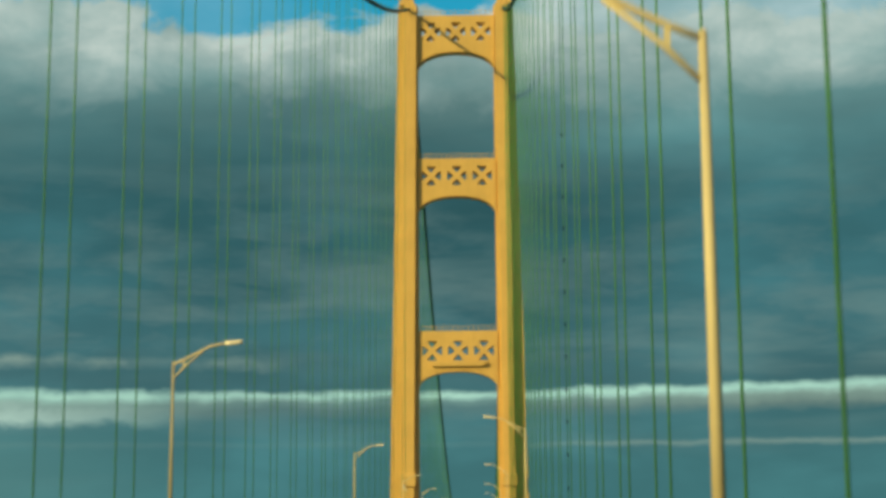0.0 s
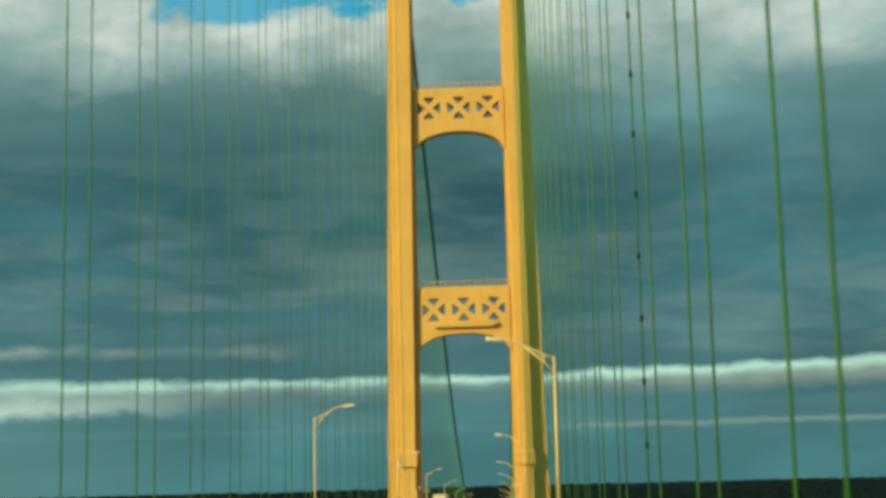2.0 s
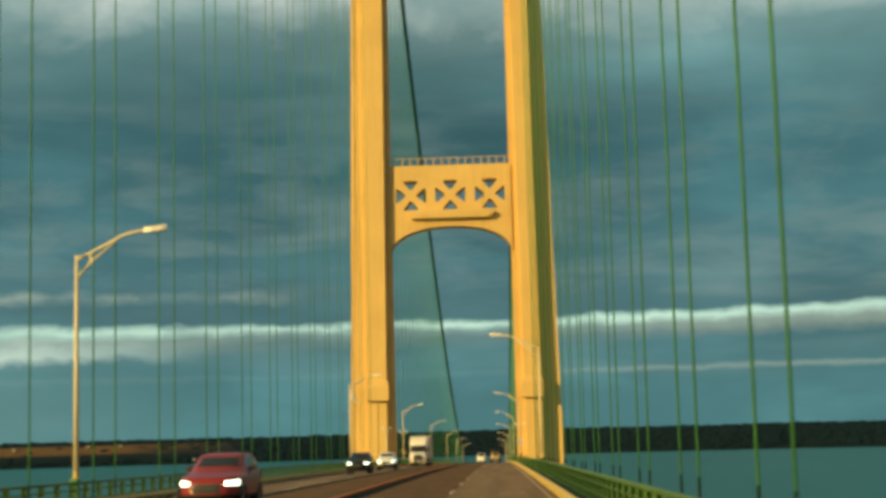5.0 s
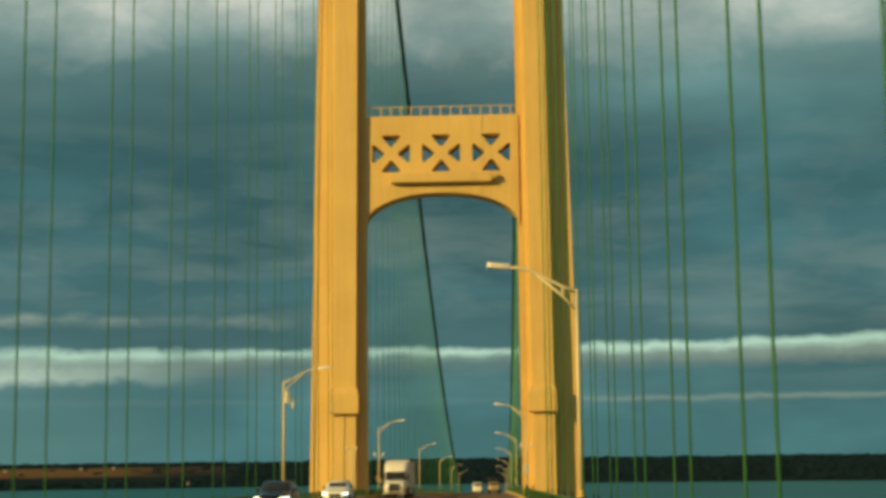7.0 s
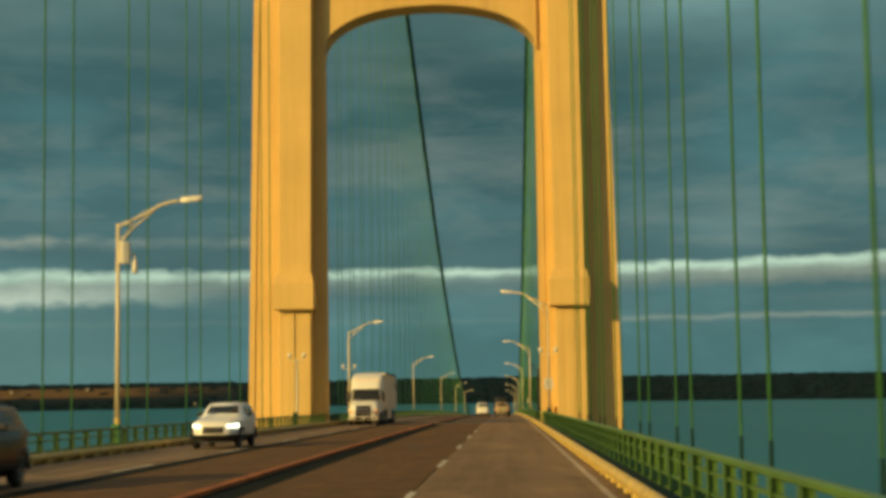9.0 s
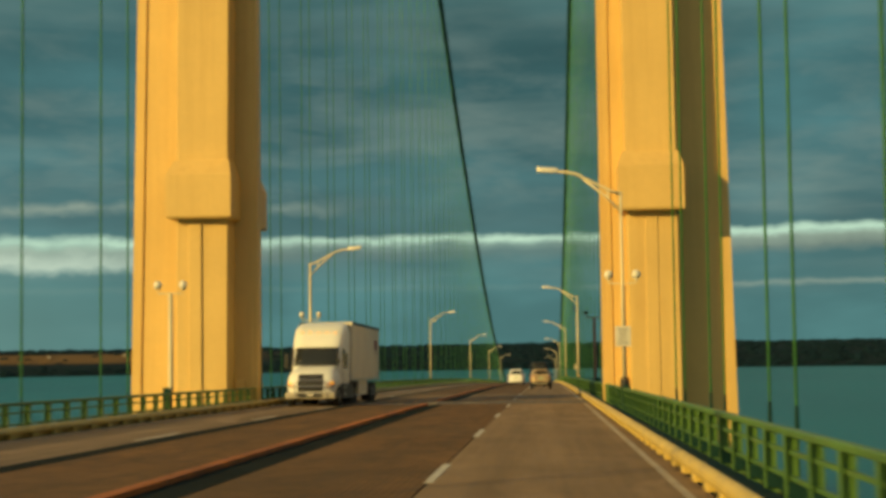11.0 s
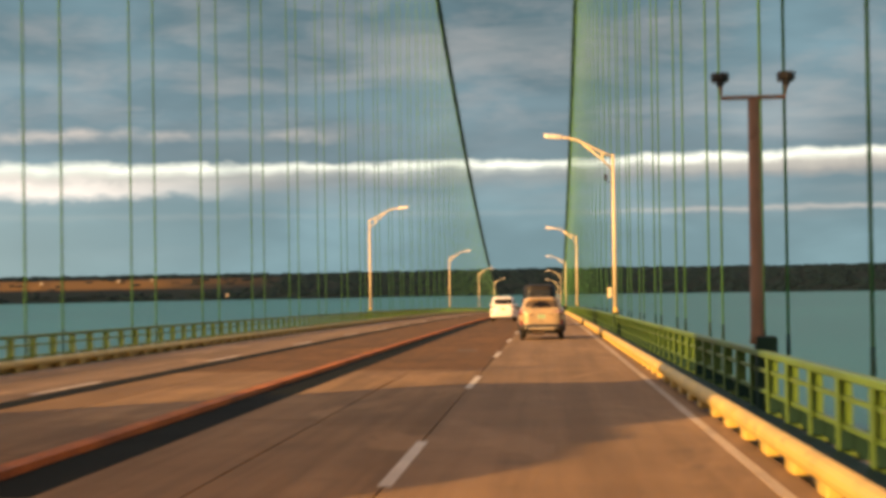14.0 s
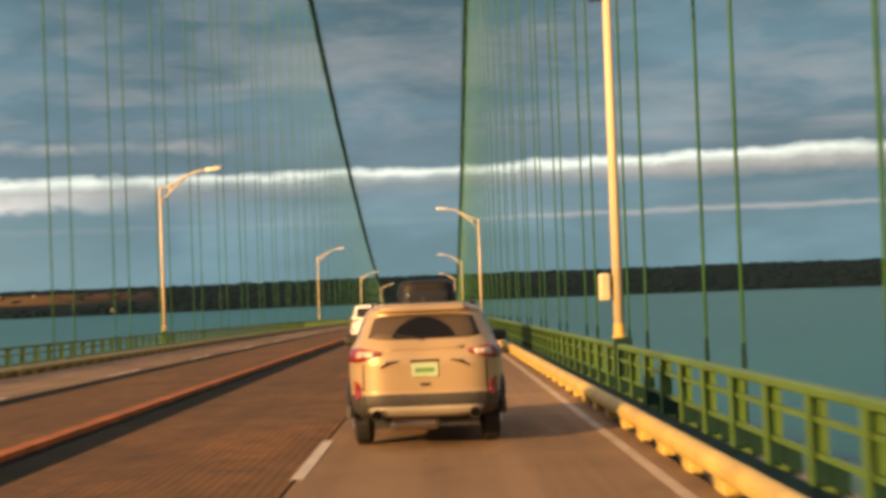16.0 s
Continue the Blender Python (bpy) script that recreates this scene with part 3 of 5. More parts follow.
tower = thing("bridge_tower", "tall ivory-painted steel suspension bridge tower lit by low sun", "bridge tower")
for s in (1, -1):
    leg = part("leg", loft(bmesh.new(), [leg_ring(z, s) for z in (-63, -20, 0, 8.9, 20, 33, 50, 66, 82, 98, 113.4)]), IVORY, tower)
    for y, d in ((-RIB, -1), (LEG_DEEP + BACK, 1)):
        a, b = (9.05, 12.05 if y < 0 else 11.2) if s > 0 else (-12.15 if y < 0 else -11.2, -9.05)
        ym = y + d * 0.75
        back = -0.004 if d < 0 else LEG_DEEP + 0.004
        ring = lambda z, x0, x1, out: [(x0, back, z), (x1, back, z), (x1, out, z), (x0, out, z)]
        hood = [ring(8.9, a + 0.05, b - 0.05, ym - d * 0.06), ring(9.0, a, b, ym), ring(10.95, a, b, ym), ring(11.6, a + 0.20, b - 0.20, y + d * 0.12), ring(11.7, a + 0.24, b - 0.24, y + d * 0.04)]
        part("bracket", loft(bmesh.new(), hood), IVORY, leg, "projecting box bracket with a sloping top")
        p, q = (10.25, 10.85) if s > 0 else (-11.2, -10.6)
        y0, y1 = sorted((y - d * 0.1, y + d * (0.04 if s > 0 else 0.10)))
        part("pilaster", boxes((p, q, y0, y1, -6, 8.9), bevel=0.03), IVORY, leg)
    for z in (24, 47, 62, 85, 96):
        ring = leg_ring(z, s)
        cx = sum(p[0] for p in ring) / len(ring)
        grow = [[(cx + (x - cx) * 1.004, (yy - 2.1) * 1.006 + 2.1, zz) for x, yy, zz in leg_ring(h, s)] for h in (z, z + 0.35)]
        part("splice_plate", loft(bmesh.new(), grow), IVORY, leg)
    a, b = sorted((s * 9.0, s * 12.4))
    part("saddle_housing", boxes((a, b, -1.2, LEG_DEEP + 1.2, 113.4, 114.6), (a + 0.5, b - 0.5, 0.2, LEG_DEEP - 0.2, 114.6, 115.6), bevel=0.15), IVORY, leg)
    a, b = sorted((s * 8.50, s * 8.76))
    part("edge_batten", boxes((a, b, -0.07, 0.05, -6, 28.5), bevel=0.02), IVORY, leg)
    rivets = bmesh.new()
    for col in ((8.36, 0.0, 0), (8.66, 0.0, 0), (9.65, -RIB, -0.008), (10.05, -RIB, -0.008), (11.6, -RIB, -0.005)):
        for k in range(150):
            z = -0.6 + 0.17 * k
            x, y = s * (col[0] + col[2] * z), col[1] - (0.07 if col[1] == 0 and 8.5 < col[0] else 0.0)
            rim = [rivets.verts.new((x + 0.024 * math.cos(q), y + 0.004, z + 0.024 * math.sin(q))) for q in (0, 1.05, 2.09, 3.14, 4.19, 5.24)]
            tip = rivets.verts.new((x, y - 0.016, z))
            for q in range(6):
                rivets.faces.new((rim[q], rim[(q + 1) % 6], tip))
    part("rivets", rivets, IVORY, leg, "rows of painted rivet heads", kind="stuff")
    if s > 0:
        lv = part("vent_plate", boxes((9.78, 11.15, -RIB - 0.008, -RIB + 0.05, 3.95, 4.95), bevel=0.003), IVORY, leg, "painted vent plate with upright slats")
        for k in range(12):
            part("slat", boxes((9.85 + 0.107 * k, 9.89 + 0.107 * k, -RIB - 0.02, -RIB - 0.006, 4.05, 4.85)), IVORY, lv)
    a, b = sorted((s * 8.86, s * 9.24))
    part("access_box", boxes((a, b, -0.42, -0.02, 0.75, 1.25), bevel=0.04), IVORY, leg, "small rusty steel box on the leg")
for z in ((41.5, 37.3, 32.9, 29.2), (79.0, 75.2, 70.7, 66.7), (111.2, 107.5, 102.9, 98.7)):
    st = part("strut", strut(*z), IVORY, tower, "cross-braced portal strut with an arched underside")
    posts = bmesh.new()
    for k in range(15):
        x = -7.7 + 1.1 * k
        box(posts, x - 0.06, x + 0.06, -0.2, -0.08, z[0], z[0] + 1.05)
    box(posts, -8.3, 8.3, -0.18, -0.10, z[0] + 0.98, z[0] + 1.06)
    part("handrail", posts, IVORY, st)
part("walkway_box", boxes((-5.5, 5.5, -1.3, -0.2, 33.9, 35.05), bevel=0.08), IVORY, tower, "long box beam on the lowest strut")
part("beam_end", tube(bmesh.new(), [(5.45, -0.9, 34.5), (5.95, -0.9, 34.5)], 0.42, 12), KERB, tower)


# ---- main cables and their suspender ropes ----
def cable_z(y):
    if y >= 0:
        return 114.0 - 0.392 * y + 0.000285 * y * y
    return 9.0 + 105.0 * ((y + 579.0) / 579.0) ** 2


CX = 10.4
for s in (1, -1):
    cab = thing("main_cable", "thick dark green main suspension cable sweeping up to the tower", "cable", "main cables")
    ys = [-579 + 579 * i / 60 for i in range(60)] + [i * 548 / 56 for i in range(57)]
    part("cable_wrap", tube(bmesh.new(), [(s * CX, y + (3 if y >= 0 else 3 * (y + 579) / 579), cable_z(y)) for y in ys], 0.33, 12), CABLE, cab, smooth=True)
    for off in (-0.45, 0.45):
        part("hand_rope", tube(bmesh.new(), [(s * CX + off, y, cable_z(y) + 1.15) for y in ys if abs(y) > 4], 0.025, 4), CABLE, cab)

GRID_MAIN = [-98.6 + PANEL * k for k in range(-39, 8)]
GRID_SIDE = [51.6 + PANEL * k for k in range(-3, 42)]
for s in (1, -1):
    for yc in GRID_MAIN + [y - 0.35 * s for y in GRID_SIDE]:
        low_c = cable_z(yc) - road_z(yc)
        if low_c < 2.5:
            continue
        pair = thing("suspender_pair", "pair of thin green vertical steel suspender ropes", "suspender", "suspenders")
        for o in (-1.75, 1.75):
            y = yc + o
            z0, z1 = road_z(y) + 0.35, cable_z(y)
            part("rope", tube(bmesh.new(), [(s * CX, y, z0 + 0.4), (s * CX, y, z1)], 0.034, 6), ROPE if yc < 0 and not (s > 0 and abs(y + 225.6) < 0.5) else DARKROPE, pair, smooth=True)
            sock = tube(bmesh.new(), [(s * CX, y, z0 - 0.9), (s * CX, y, z0), (s * CX, y, z0 + 0.1), (s * CX, y, z0 + 0.48)], [0.04, 0.04, 0.046, 0.038], 8)
            part("socket", sock, DARKGREEN, pair, "dark green rope socket")
            off = 3 if y >= 0 else 3 * (y + 579) / 579
            part("cable_band", tube(bmesh.new(), [(s * CX, y + q, cable_z(y + q - off)) for q in (-0.4, -0.25, 0.25, 0.4)], [0.33, 0.37, 0.37, 0.33], 10), CABLE, pair, smooth=True)
        if s > 0 and abs(yc + 227.3) < 1:
            for k in range(13):
                z = road_z(-225.5) + 1.25 + 1.98 * k
                mark = tube(bmesh.new(), [(s * CX, -225.6, z - 0.11), (s * CX, -225.6, z - 0.05), (s * CX, -225.6, z + 0.05), (s * CX, -225.6, z + 0.11)], [0.04, 0.06, 0.06, 0.04], 8)
                part("clamp", mark, DARKGREEN, pair, "dark rope clamp")

# ---- stiffening trusses under the deck's edges ----
for s in (1, -1):
    tr = thing("stiffening_truss", "green steel stiffening truss under the bridge deck edge", "truss", "stiffening trusses")
    for nm, top, th in (("top_chord", -0.75, 0.7), ("bottom_chord", -11.5, 0.7)):
        strip(nm, s * CX - 0.35, s * CX + 0.35, top, th, GREEN, Y0, Y1, "", parent=tr, kind="")
    web = bmesh.new()
    ys = [y for y in GRID_MAIN + GRID_SIDE if Y0 < y < Y1 - PANEL]
    for i, y in enumerate(ys):
        a, b = road_z(y) - 1.2, road_z(y) - 11.6
        tube(web, [(s * CX, y, a), (s * CX, y, b)], 0.25, 4)
        tube(web, [(s * CX, y, a if i % 2 else b), (s * CX, y + PANEL, b if i % 2 else a)], 0.28, 4)
    part("web", web, GREEN, tr, kind="stuff")
beams = bmesh.new()
for y in GRID_MAIN + GRID_SIDE:
    if Y0 < y < Y1:
        box(beams, -10.2, 10.2, y - 0.25, y + 0.25, road_z(y) - 1.9, road_z(y) - 0.55)
tagged(part("floor_beams", beams, GREEN), "green steel cross beams carrying the bridge deck", "beam", kind="stuff")
for s, nm in ((1, "east"), (-1, "west")):
    a, b = sorted((s * 7.86, s * 8.38))
    # Added strips behind the kerb feet: the gaps are painted dark east, cream west.
    q, r = sorted((s * 7.76, s * 7.80))
    strip("kerb_backing_" + nm, q, r, 0.17, 0.17, DARKGREEN if s > 0 else KERB, Y0, Y1, ("dark green" if s > 0 else "cream-painted") + " strip added to fill the gaps under the kerb rail")
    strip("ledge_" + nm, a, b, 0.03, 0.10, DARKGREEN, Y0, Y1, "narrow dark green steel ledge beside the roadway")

# ---- railing and kerb rail, one section a panel ----
POSTS = [(-3 + k) * PANEL / 7 for k in range(7)]


def railing_section():
    r = thing("railing_section", "green-painted steel bridge railing with square posts", "railing", "railing sections")
    half = PANEL / 2
    bm = bmesh.new()
    box(bm, -0.07, 0.07, -half, half, 0.78, 0.87, bevel=0.02)
    part("top_rail", bm, RAILGREEN, r)
    for z in (0.59, 0.29):
        part("bar", boxes((-0.03, 0.03, -half, half, z - 0.025, z + 0.025)), RAILGREEN, r)
    shared = None
    for y in POSTS:
        if shared is None:
            bm = boxes((-0.075, -0.06, -0.085, 0.085, -0.02, 0.79), (0.06, 0.075, -0.085, 0.085, -0.02, 0.79), (-0.061, 0.061, -0.008, 0.008, -0.02, 0.79))
            shared = part("post", bm, RAILGREEN, r)
            feet = boxes((0.08, 0.24, -0.10, 0.10, -0.45, 0.24), (-0.055, 0.079, -0.11, -0.012, 0.05, 0.25), bevel=0.008)
            base = part("base_plate", boxes((-0.11, 0.11, -0.13, 0.11, -0.03, 0.025), bevel=0.006), RAILGREEN, r)
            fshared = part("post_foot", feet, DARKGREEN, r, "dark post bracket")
            shared.location.y = fshared.location.y = base.location.y = y
        else:
            for o in (shared, fshared, base):
                c = o.copy()
                scene.collection.objects.link(c)
                c.location.y = y
    return r


def kerb_section():
    r = thing("kerb_rail", "low cream-painted steel kerb rail on short feet", "kerb rail", "kerb rails")
    half = PANEL / 2 - 0.03
    ring = lambda y: [(-0.09, y, 0.13), (0.06, y, 0.13), (0.09, y, 0.16), (0.10, y, 0.21), (0.085, y, 0.26), (0.04, y, 0.295), (-0.02, y, 0.305), (-0.07, y, 0.285), (-0.105, y, 0.245), (-0.115, y, 0.20), (-0.105, y, 0.155)]
    part("beam", loft(bmesh.new(), [ring(-half), ring(half)]), KERB, r)
    shared = None
    for y in POSTS:
        if shared is None:
            shared = part("foot", boxes((-0.08, 0.06, -0.22, 0.22, 0.0, 0.14), bevel=0.02), KERB, r)
            shared.location.y = y
        else:
            c = shared.copy()
            scene.collection.objects.link(c)
            c.location.y = y
    return r


rail_x, kerb_x = 8.42, 7.66
sections = [-98.6 + PANEL * k for k in range(-39, 57)]
rail0, kerb0 = railing_section(), kerb_section()
far_rail, far_kerb = bmesh.new(), bmesh.new()
first = True
for y in sections:
    for s in (1, -1):
        m = Matrix.Translation((s * rail_x, y, road_z(y))) @ Matrix.Rotation(slope(y), 4, "X") @ Matrix.Rotation(0 if s > 0 else math.pi, 4, "Z")
        k = Matrix.Translation((s * kerb_x, y, road_z(y))) @ Matrix.Rotation(slope(y), 4, "X") @ Matrix.Rotation(0 if s > 0 else math.pi, 4, "Z")
        if -262 < y < 190:
            if first:
                rail0.matrix_basis, kerb0.matrix_basis, first = m, k, False
            else:
                copy_thing(rail0, m)
                copy_thing(kerb0, k)
        else:
            tmp = boxes((-0.07, 0.07, -5.85, 5.85, 0.78, 0.87), *[(-0.035, 0.035, -5.85, 5.85, z - 0.03, z + 0.03) for z in (0.59, 0.29)],
                        *[(-0.07, 0.07, p - 0.09, p + 0.09, -0.02, 0.79) for p in POSTS])
            for src, dst, mat in ((tmp, far_rail, m), (boxes((-0.10, 0.07, -5.85, 5.85, 0.13, 0.29), *[(-0.08, 0.06, p - 0.22, p + 0.22, 0, 0.14) for p in POSTS]), far_kerb, k)):
                src.transform(mat)
                keep = {v: dst.verts.new(v.co) for v in src.verts}
                for f in src.faces:
                    dst.faces.new([keep[v] for v in f.verts])
                src.free()
plate_y = -3.1
guard = part("railing_plate", boxes((-0.012, 0.012, -1.15, 1.15, 0.06, 0.84), (-0.03, 0.03, -1.17, -1.11, 0.0, 0.86), (-0.03, 0.03, 1.11, 1.17, 0.0, 0.86)), RAILGREEN)
guard.matrix_basis = Matrix.Translation((rail_x - 0.10, plate_y, road_z(plate_y) + 0.02)) @ Matrix.Rotation(slope(plate_y), 4, "X")
tagged(guard, "solid green steel plate closing the railing beside the tower", "railing")
tagged(part("railing_run", far_rail, RAILGREEN), "far runs of green steel bridge railing", "railing", kind="stuff")
tagged(part("kerb_rail_run", far_kerb, KERB), "far runs of low cream kerb rail", "kerb rail", kind="stuff")


# ---- lamp posts ----
def lettering(text, size, place):
    """Flat upright letters facing along -y, centred on place."""
    curve = bpy.data.curves.new("letters", "FONT")
    curve.body, curve.size, curve.align_x, curve.align_y, curve.extrude = text, size, "CENTER", "CENTER", 0.002
    tmp = new("letters", curve)
    bpy.context.view_layer.update()
    me = bpy.data.meshes.new_from_object(tmp.evaluated_get(bpy.context.evaluated_depsgraph_get()))
    bpy.data.objects.remove(tmp)
    bm = bmesh.new()
    bm.from_mesh(me)
    bpy.data.meshes.remove(me)
    bm.transform(Matrix.Translation(place) @ Matrix.Rotation(math.pi / 2, 4, "X"))
    return bm


def lamp_post(s, y, extras=(), slim=1.0, tall=0.0, shaded_foot=False):
    """A tall ivory post with a trussed arm reaching over the road. s: its side of the bridge."""
    r = thing("street_lamp", "tall ivory lamp post with a braced arm over the road", "street lamp", "street lamps along the bridge")
    r.location = (s * rail_x, y, road_z(y))
    i = -s
    part("pedestal", boxes((*sorted((-s * 0.10, s * 0.20)), -0.16, 0.16, 0.0, 0.98), bevel=0.03), DARKGREEN if s > 0 else GREEN, r, "dark green post pedestal")
    # Dark cap at the pole foot; its black also paints in the car's shadow.
    part("base_flange", tube(bmesh.new(), [(0, 0, 0.97), (0, 0, 1.0), (0, 0, 1.02), (0, 0, 1.22)], [0.13, 0.13, 0.105, 0.096], 12), BLACK if shaded_foot else KERB, r)
    if shaded_foot:
        part("foot_cover", tube(bmesh.new(), [(0, 0, 0.80), (0, 0, 1.12), (0, 0, 1.17), (0, 0, 1.24)], [0.15, 0.145, 0.12, 0.085], 12), BLACK, r, "dark foot cap with the car's shadow painted in")
        part("conduit", boxes((0.06, 0.10, -0.03, 0.03, 1.0, 4.6)), RUSTPAINT, r, "thin dark strip up the pole")
    part("pole", tube(bmesh.new(), [(0, 0, 1.2), (0, 0, 4.5), (0, 0, 8.1 + tall)], [0.095 * slim, 0.082 * slim, 0.065 * slim], 12), POLE, r, smooth=True)
    arm = [(0, 0, 7.98), (i * 0.5, 0, 8.2), (i * 1.1, 0, 8.5), (i * 1.6, 0, 8.76), (i * 2.0, 0, 8.86), (i * 2.45, 0, 8.9)]
    up = Vector((0, 0, tall))
    part("arm", tube(bmesh.new(), [Vector(p) + up for p in arm], 0.055, 8), POLE, r, smooth=True)
    part("arm_brace", tube(bmesh.new(), [Vector(p) + up for p in ((0, 0, 7.35), (i * 0.55, 0, 7.92), (i * 1.35, 0, 8.58))], 0.045, 8), POLE, r, smooth=True)
    part("arm_tie", boxes(tuple(sorted((i * 0.44, i * 0.52))) + (-0.03, 0.03, 7.82 + tall, 8.2 + tall)), POLE, r)
    rings = [[(x, -w, z - 0.07), (x, w, z - 0.07), (x, w, z + 0.05), (x, w * 0.6, z + 0.11), (x, -w * 0.6, z + 0.11), (x, -w, z + 0.05)]
             for x, w, z in ((i * 2.3, 0.07, 8.90 + tall), (i * 2.55, 0.15, 8.91 + tall), (i * 2.95, 0.16, 8.95 + tall), (i * 3.08, 0.10, 8.97 + tall))]
    part("lamp_head", loft(bmesh.new(), rings), GLOBE, r, "flat pale luminaire head")
    for e in extras:
        if e == "globes":
            part("cross_arm", tube(bmesh.new(), [(-0.53, 0, 4.87), (-0.50, 0, 4.70), (0.50, 0, 4.70), (0.53, 0, 4.87)], 0.03, 6), POLE, r)
            for x in (-0.51, 0.51):
                g = part("flood_globe", ball(bmesh.new(), (x, 0, 5.02), 0.16, 1.05), GLOBE, r, "round white floodlight globe", smooth=True)
                part("globe_neck", tube(bmesh.new(), [(x, 0, 4.80), (x, 0, 4.91)], 0.07, 8), POLE, g)
        elif e == "low_box":
            part("control_box", boxes((i * 0.13 - 0.14, i * 0.13 + 0.14, -0.15, 0.0, 1.6, 2.12), bevel=0.03), POLE, r, "cream control box")
            part("control_box", boxes((-i * 0.13 - 0.12, -i * 0.13 + 0.12, -0.2, -0.02, 1.9, 2.45), bevel=0.03), KERB, r, "cream control box")
        elif e == "box":
            part("control_box", boxes((i * 0.23 - 0.10, i * 0.23 + 0.10, -0.13, 0.12, 1.62, 2.10), bevel=0.05), POLE, r, "cream control box")
        elif e == "camera":
            part("camera_arm", tube(bmesh.new(), [(0, 0, 6.85), (i * 0.3, 0, 6.85), (i * 0.34, 0, 7.0)], 0.025, 6), BLACK, r)
            part("camera_housing", tube(bmesh.new(), [(i * 0.34, -0.1, 7.12), (i * 0.34, 0.14, 7.02)], 0.085, 8), BLACK, r, "small black traffic camera")
        elif e == "siren":
            part("siren_box", boxes((i * 0.27 - 0.17, i * 0.27 + 0.17, -0.2, 0.12, 6.75, 7.55), bevel=0.05), GLOBE, r, "cream equipment box")
            part("dome_camera", tube(bmesh.new(), [(i * 0.62, 0, 6.38), (i * 0.62, 0, 6.45), (i * 0.62, 0, 6.72), (i * 0.62, 0, 6.82), (i * 0.62, 0, 6.95)], [0.04, 0.10, 0.11, 0.08, 0.04], 12), GLOBE, r, "white dome camera", smooth=True)
            part("camera_arm", tube(bmesh.new(), [(0, 0, 7.05), (i * 0.45, 0, 7.12), (i * 0.60, 0, 7.10), (i * 0.62, 0, 6.9)], 0.03, 6), POLE, r)
        elif e == "sign":
            sg = part("sign_plate", boxes((-0.31, 0.27, -0.155, -0.135, 2.38, 3.12), bevel=0.008), SIGN, r, "white rectangular traffic sign")
            for k, line in enumerate(("TRUCKS", "BUSES", "KEEP", "500 FT", "SPACING")):
                part("text_line", lettering(line, 0.105, (-0.02, -0.1565, 3.00 - 0.127 * k)), INK, sg, "black sign lettering")
    return r


for y in (-297.1, -204.3):
    lamp_post(1, y)
lamp_post(1, -109.9, slim=0.85)
lamp_post(1, -16.0, ("globes", "sign"), slim=0.78, shaded_foot=True)
lamp_post(1, 62.0, ("box", "camera"))
for y in (147.0, 236.0, 325.0, 414.0):
    lamp_post(1, y)
for y in (-343.0, -250.5, -156.6):
    lamp_post(-1, y, tall=0.35)
lamp_post(-1, -62.8, ("siren",), tall=0.13)
lamp_post(-1, 17.3, ("globes", "low_box"))
for y in (110.8, 207.0, 300.0, 390.0):
    lamp_post(-1, y)


def globe_post(s, y, dark):
    """A short post with two floodlights that shine up the tower."""
    r = thing("floodlight_post", "short post with two floodlights on a cross arm", "floodlight", "tower floodlights")
    r.location = (s * rail_x, y, road_z(y))
    i = -s
    mat = RUSTPAINT if dark else POLE
    part("pedestal", boxes((*sorted((-s * 0.03, s * 0.27)), -0.17, 0.17, 0.0, 1.06), bevel=0.03), DARKGREEN, r, "dark green post pedestal")
    part("pole", tube(bmesh.new(), [(0, 0, 0.95), (0, 0, 1.1), (0, 0, 4.55)], [0.12, 0.10, 0.085], 10), mat, r, smooth=True)
    part("cross_arm", tube(bmesh.new(), [(-0.48, 0, 4.75), (-0.46, 0, 4.57), (0.46, 0, 4.57), (0.48, 0, 4.75)], 0.035, 6), mat, r)
    for x in (-0.48, 0.48):
        if dark:
            part("floodlight", tube(bmesh.new(), [(x, 0, 4.74), (x, 0, 4.80), (x, 0.02, 4.82), (x, 0.02, 4.92), (x, 0.02, 4.94)], [0.05, 0.06, 0.13, 0.14, 0.12], 12), BLACK, r, "black upward floodlight")
        else:
            part("floodlight", ball(bmesh.new(), (x, 0, 4.88), 0.16, 1.05), GLOBE, r, "round white floodlight globe", smooth=True)
    return r


globe_post(1, 16.4, True)
globe_post(-1, -16.2, False)


# ---- vehicles ----
def wheel(parent, x, y, r, w, side, rim_mat=CHROME):
    """A tyre with its rim; side: the way the rim faces."""
    bm = tube(bmesh.new(), [(x - w / 2, y, r), (x - w / 2 + 0.02, y, r), (x - w / 2 + 0.05, y, r), (x + w / 2 - 0.05, y, r), (x + w / 2 - 0.02, y, r), (x + w / 2, y, r)],
              [r * 0.72, r * 0.93, r, r, r * 0.93, r * 0.72], 24)
    t = part("wheel", bm, RUBBER, parent, smooth=False)
    o = x + side * (w / 2 - 0.04)
    rim = tube(bmesh.new(), [(o - side * 0.03, y, r), (o + side * 0.005, y, r), (o + side * 0.012, y, r)], [r * 0.68, r * 0.68, r * 0.62], 20)
    for k in range(5):
        a = 2 * math.pi * k / 5
        tube(rim, [(o + side * 0.02, y + 0.06 * math.cos(a), r + 0.06 * math.sin(a)), (o + side * 0.018, y + r * 0.6 * math.cos(a), r + r * 0.6 * math.sin(a))], 0.035, 4)
    part("rim", rim, rim_mat, t, "alloy rim")


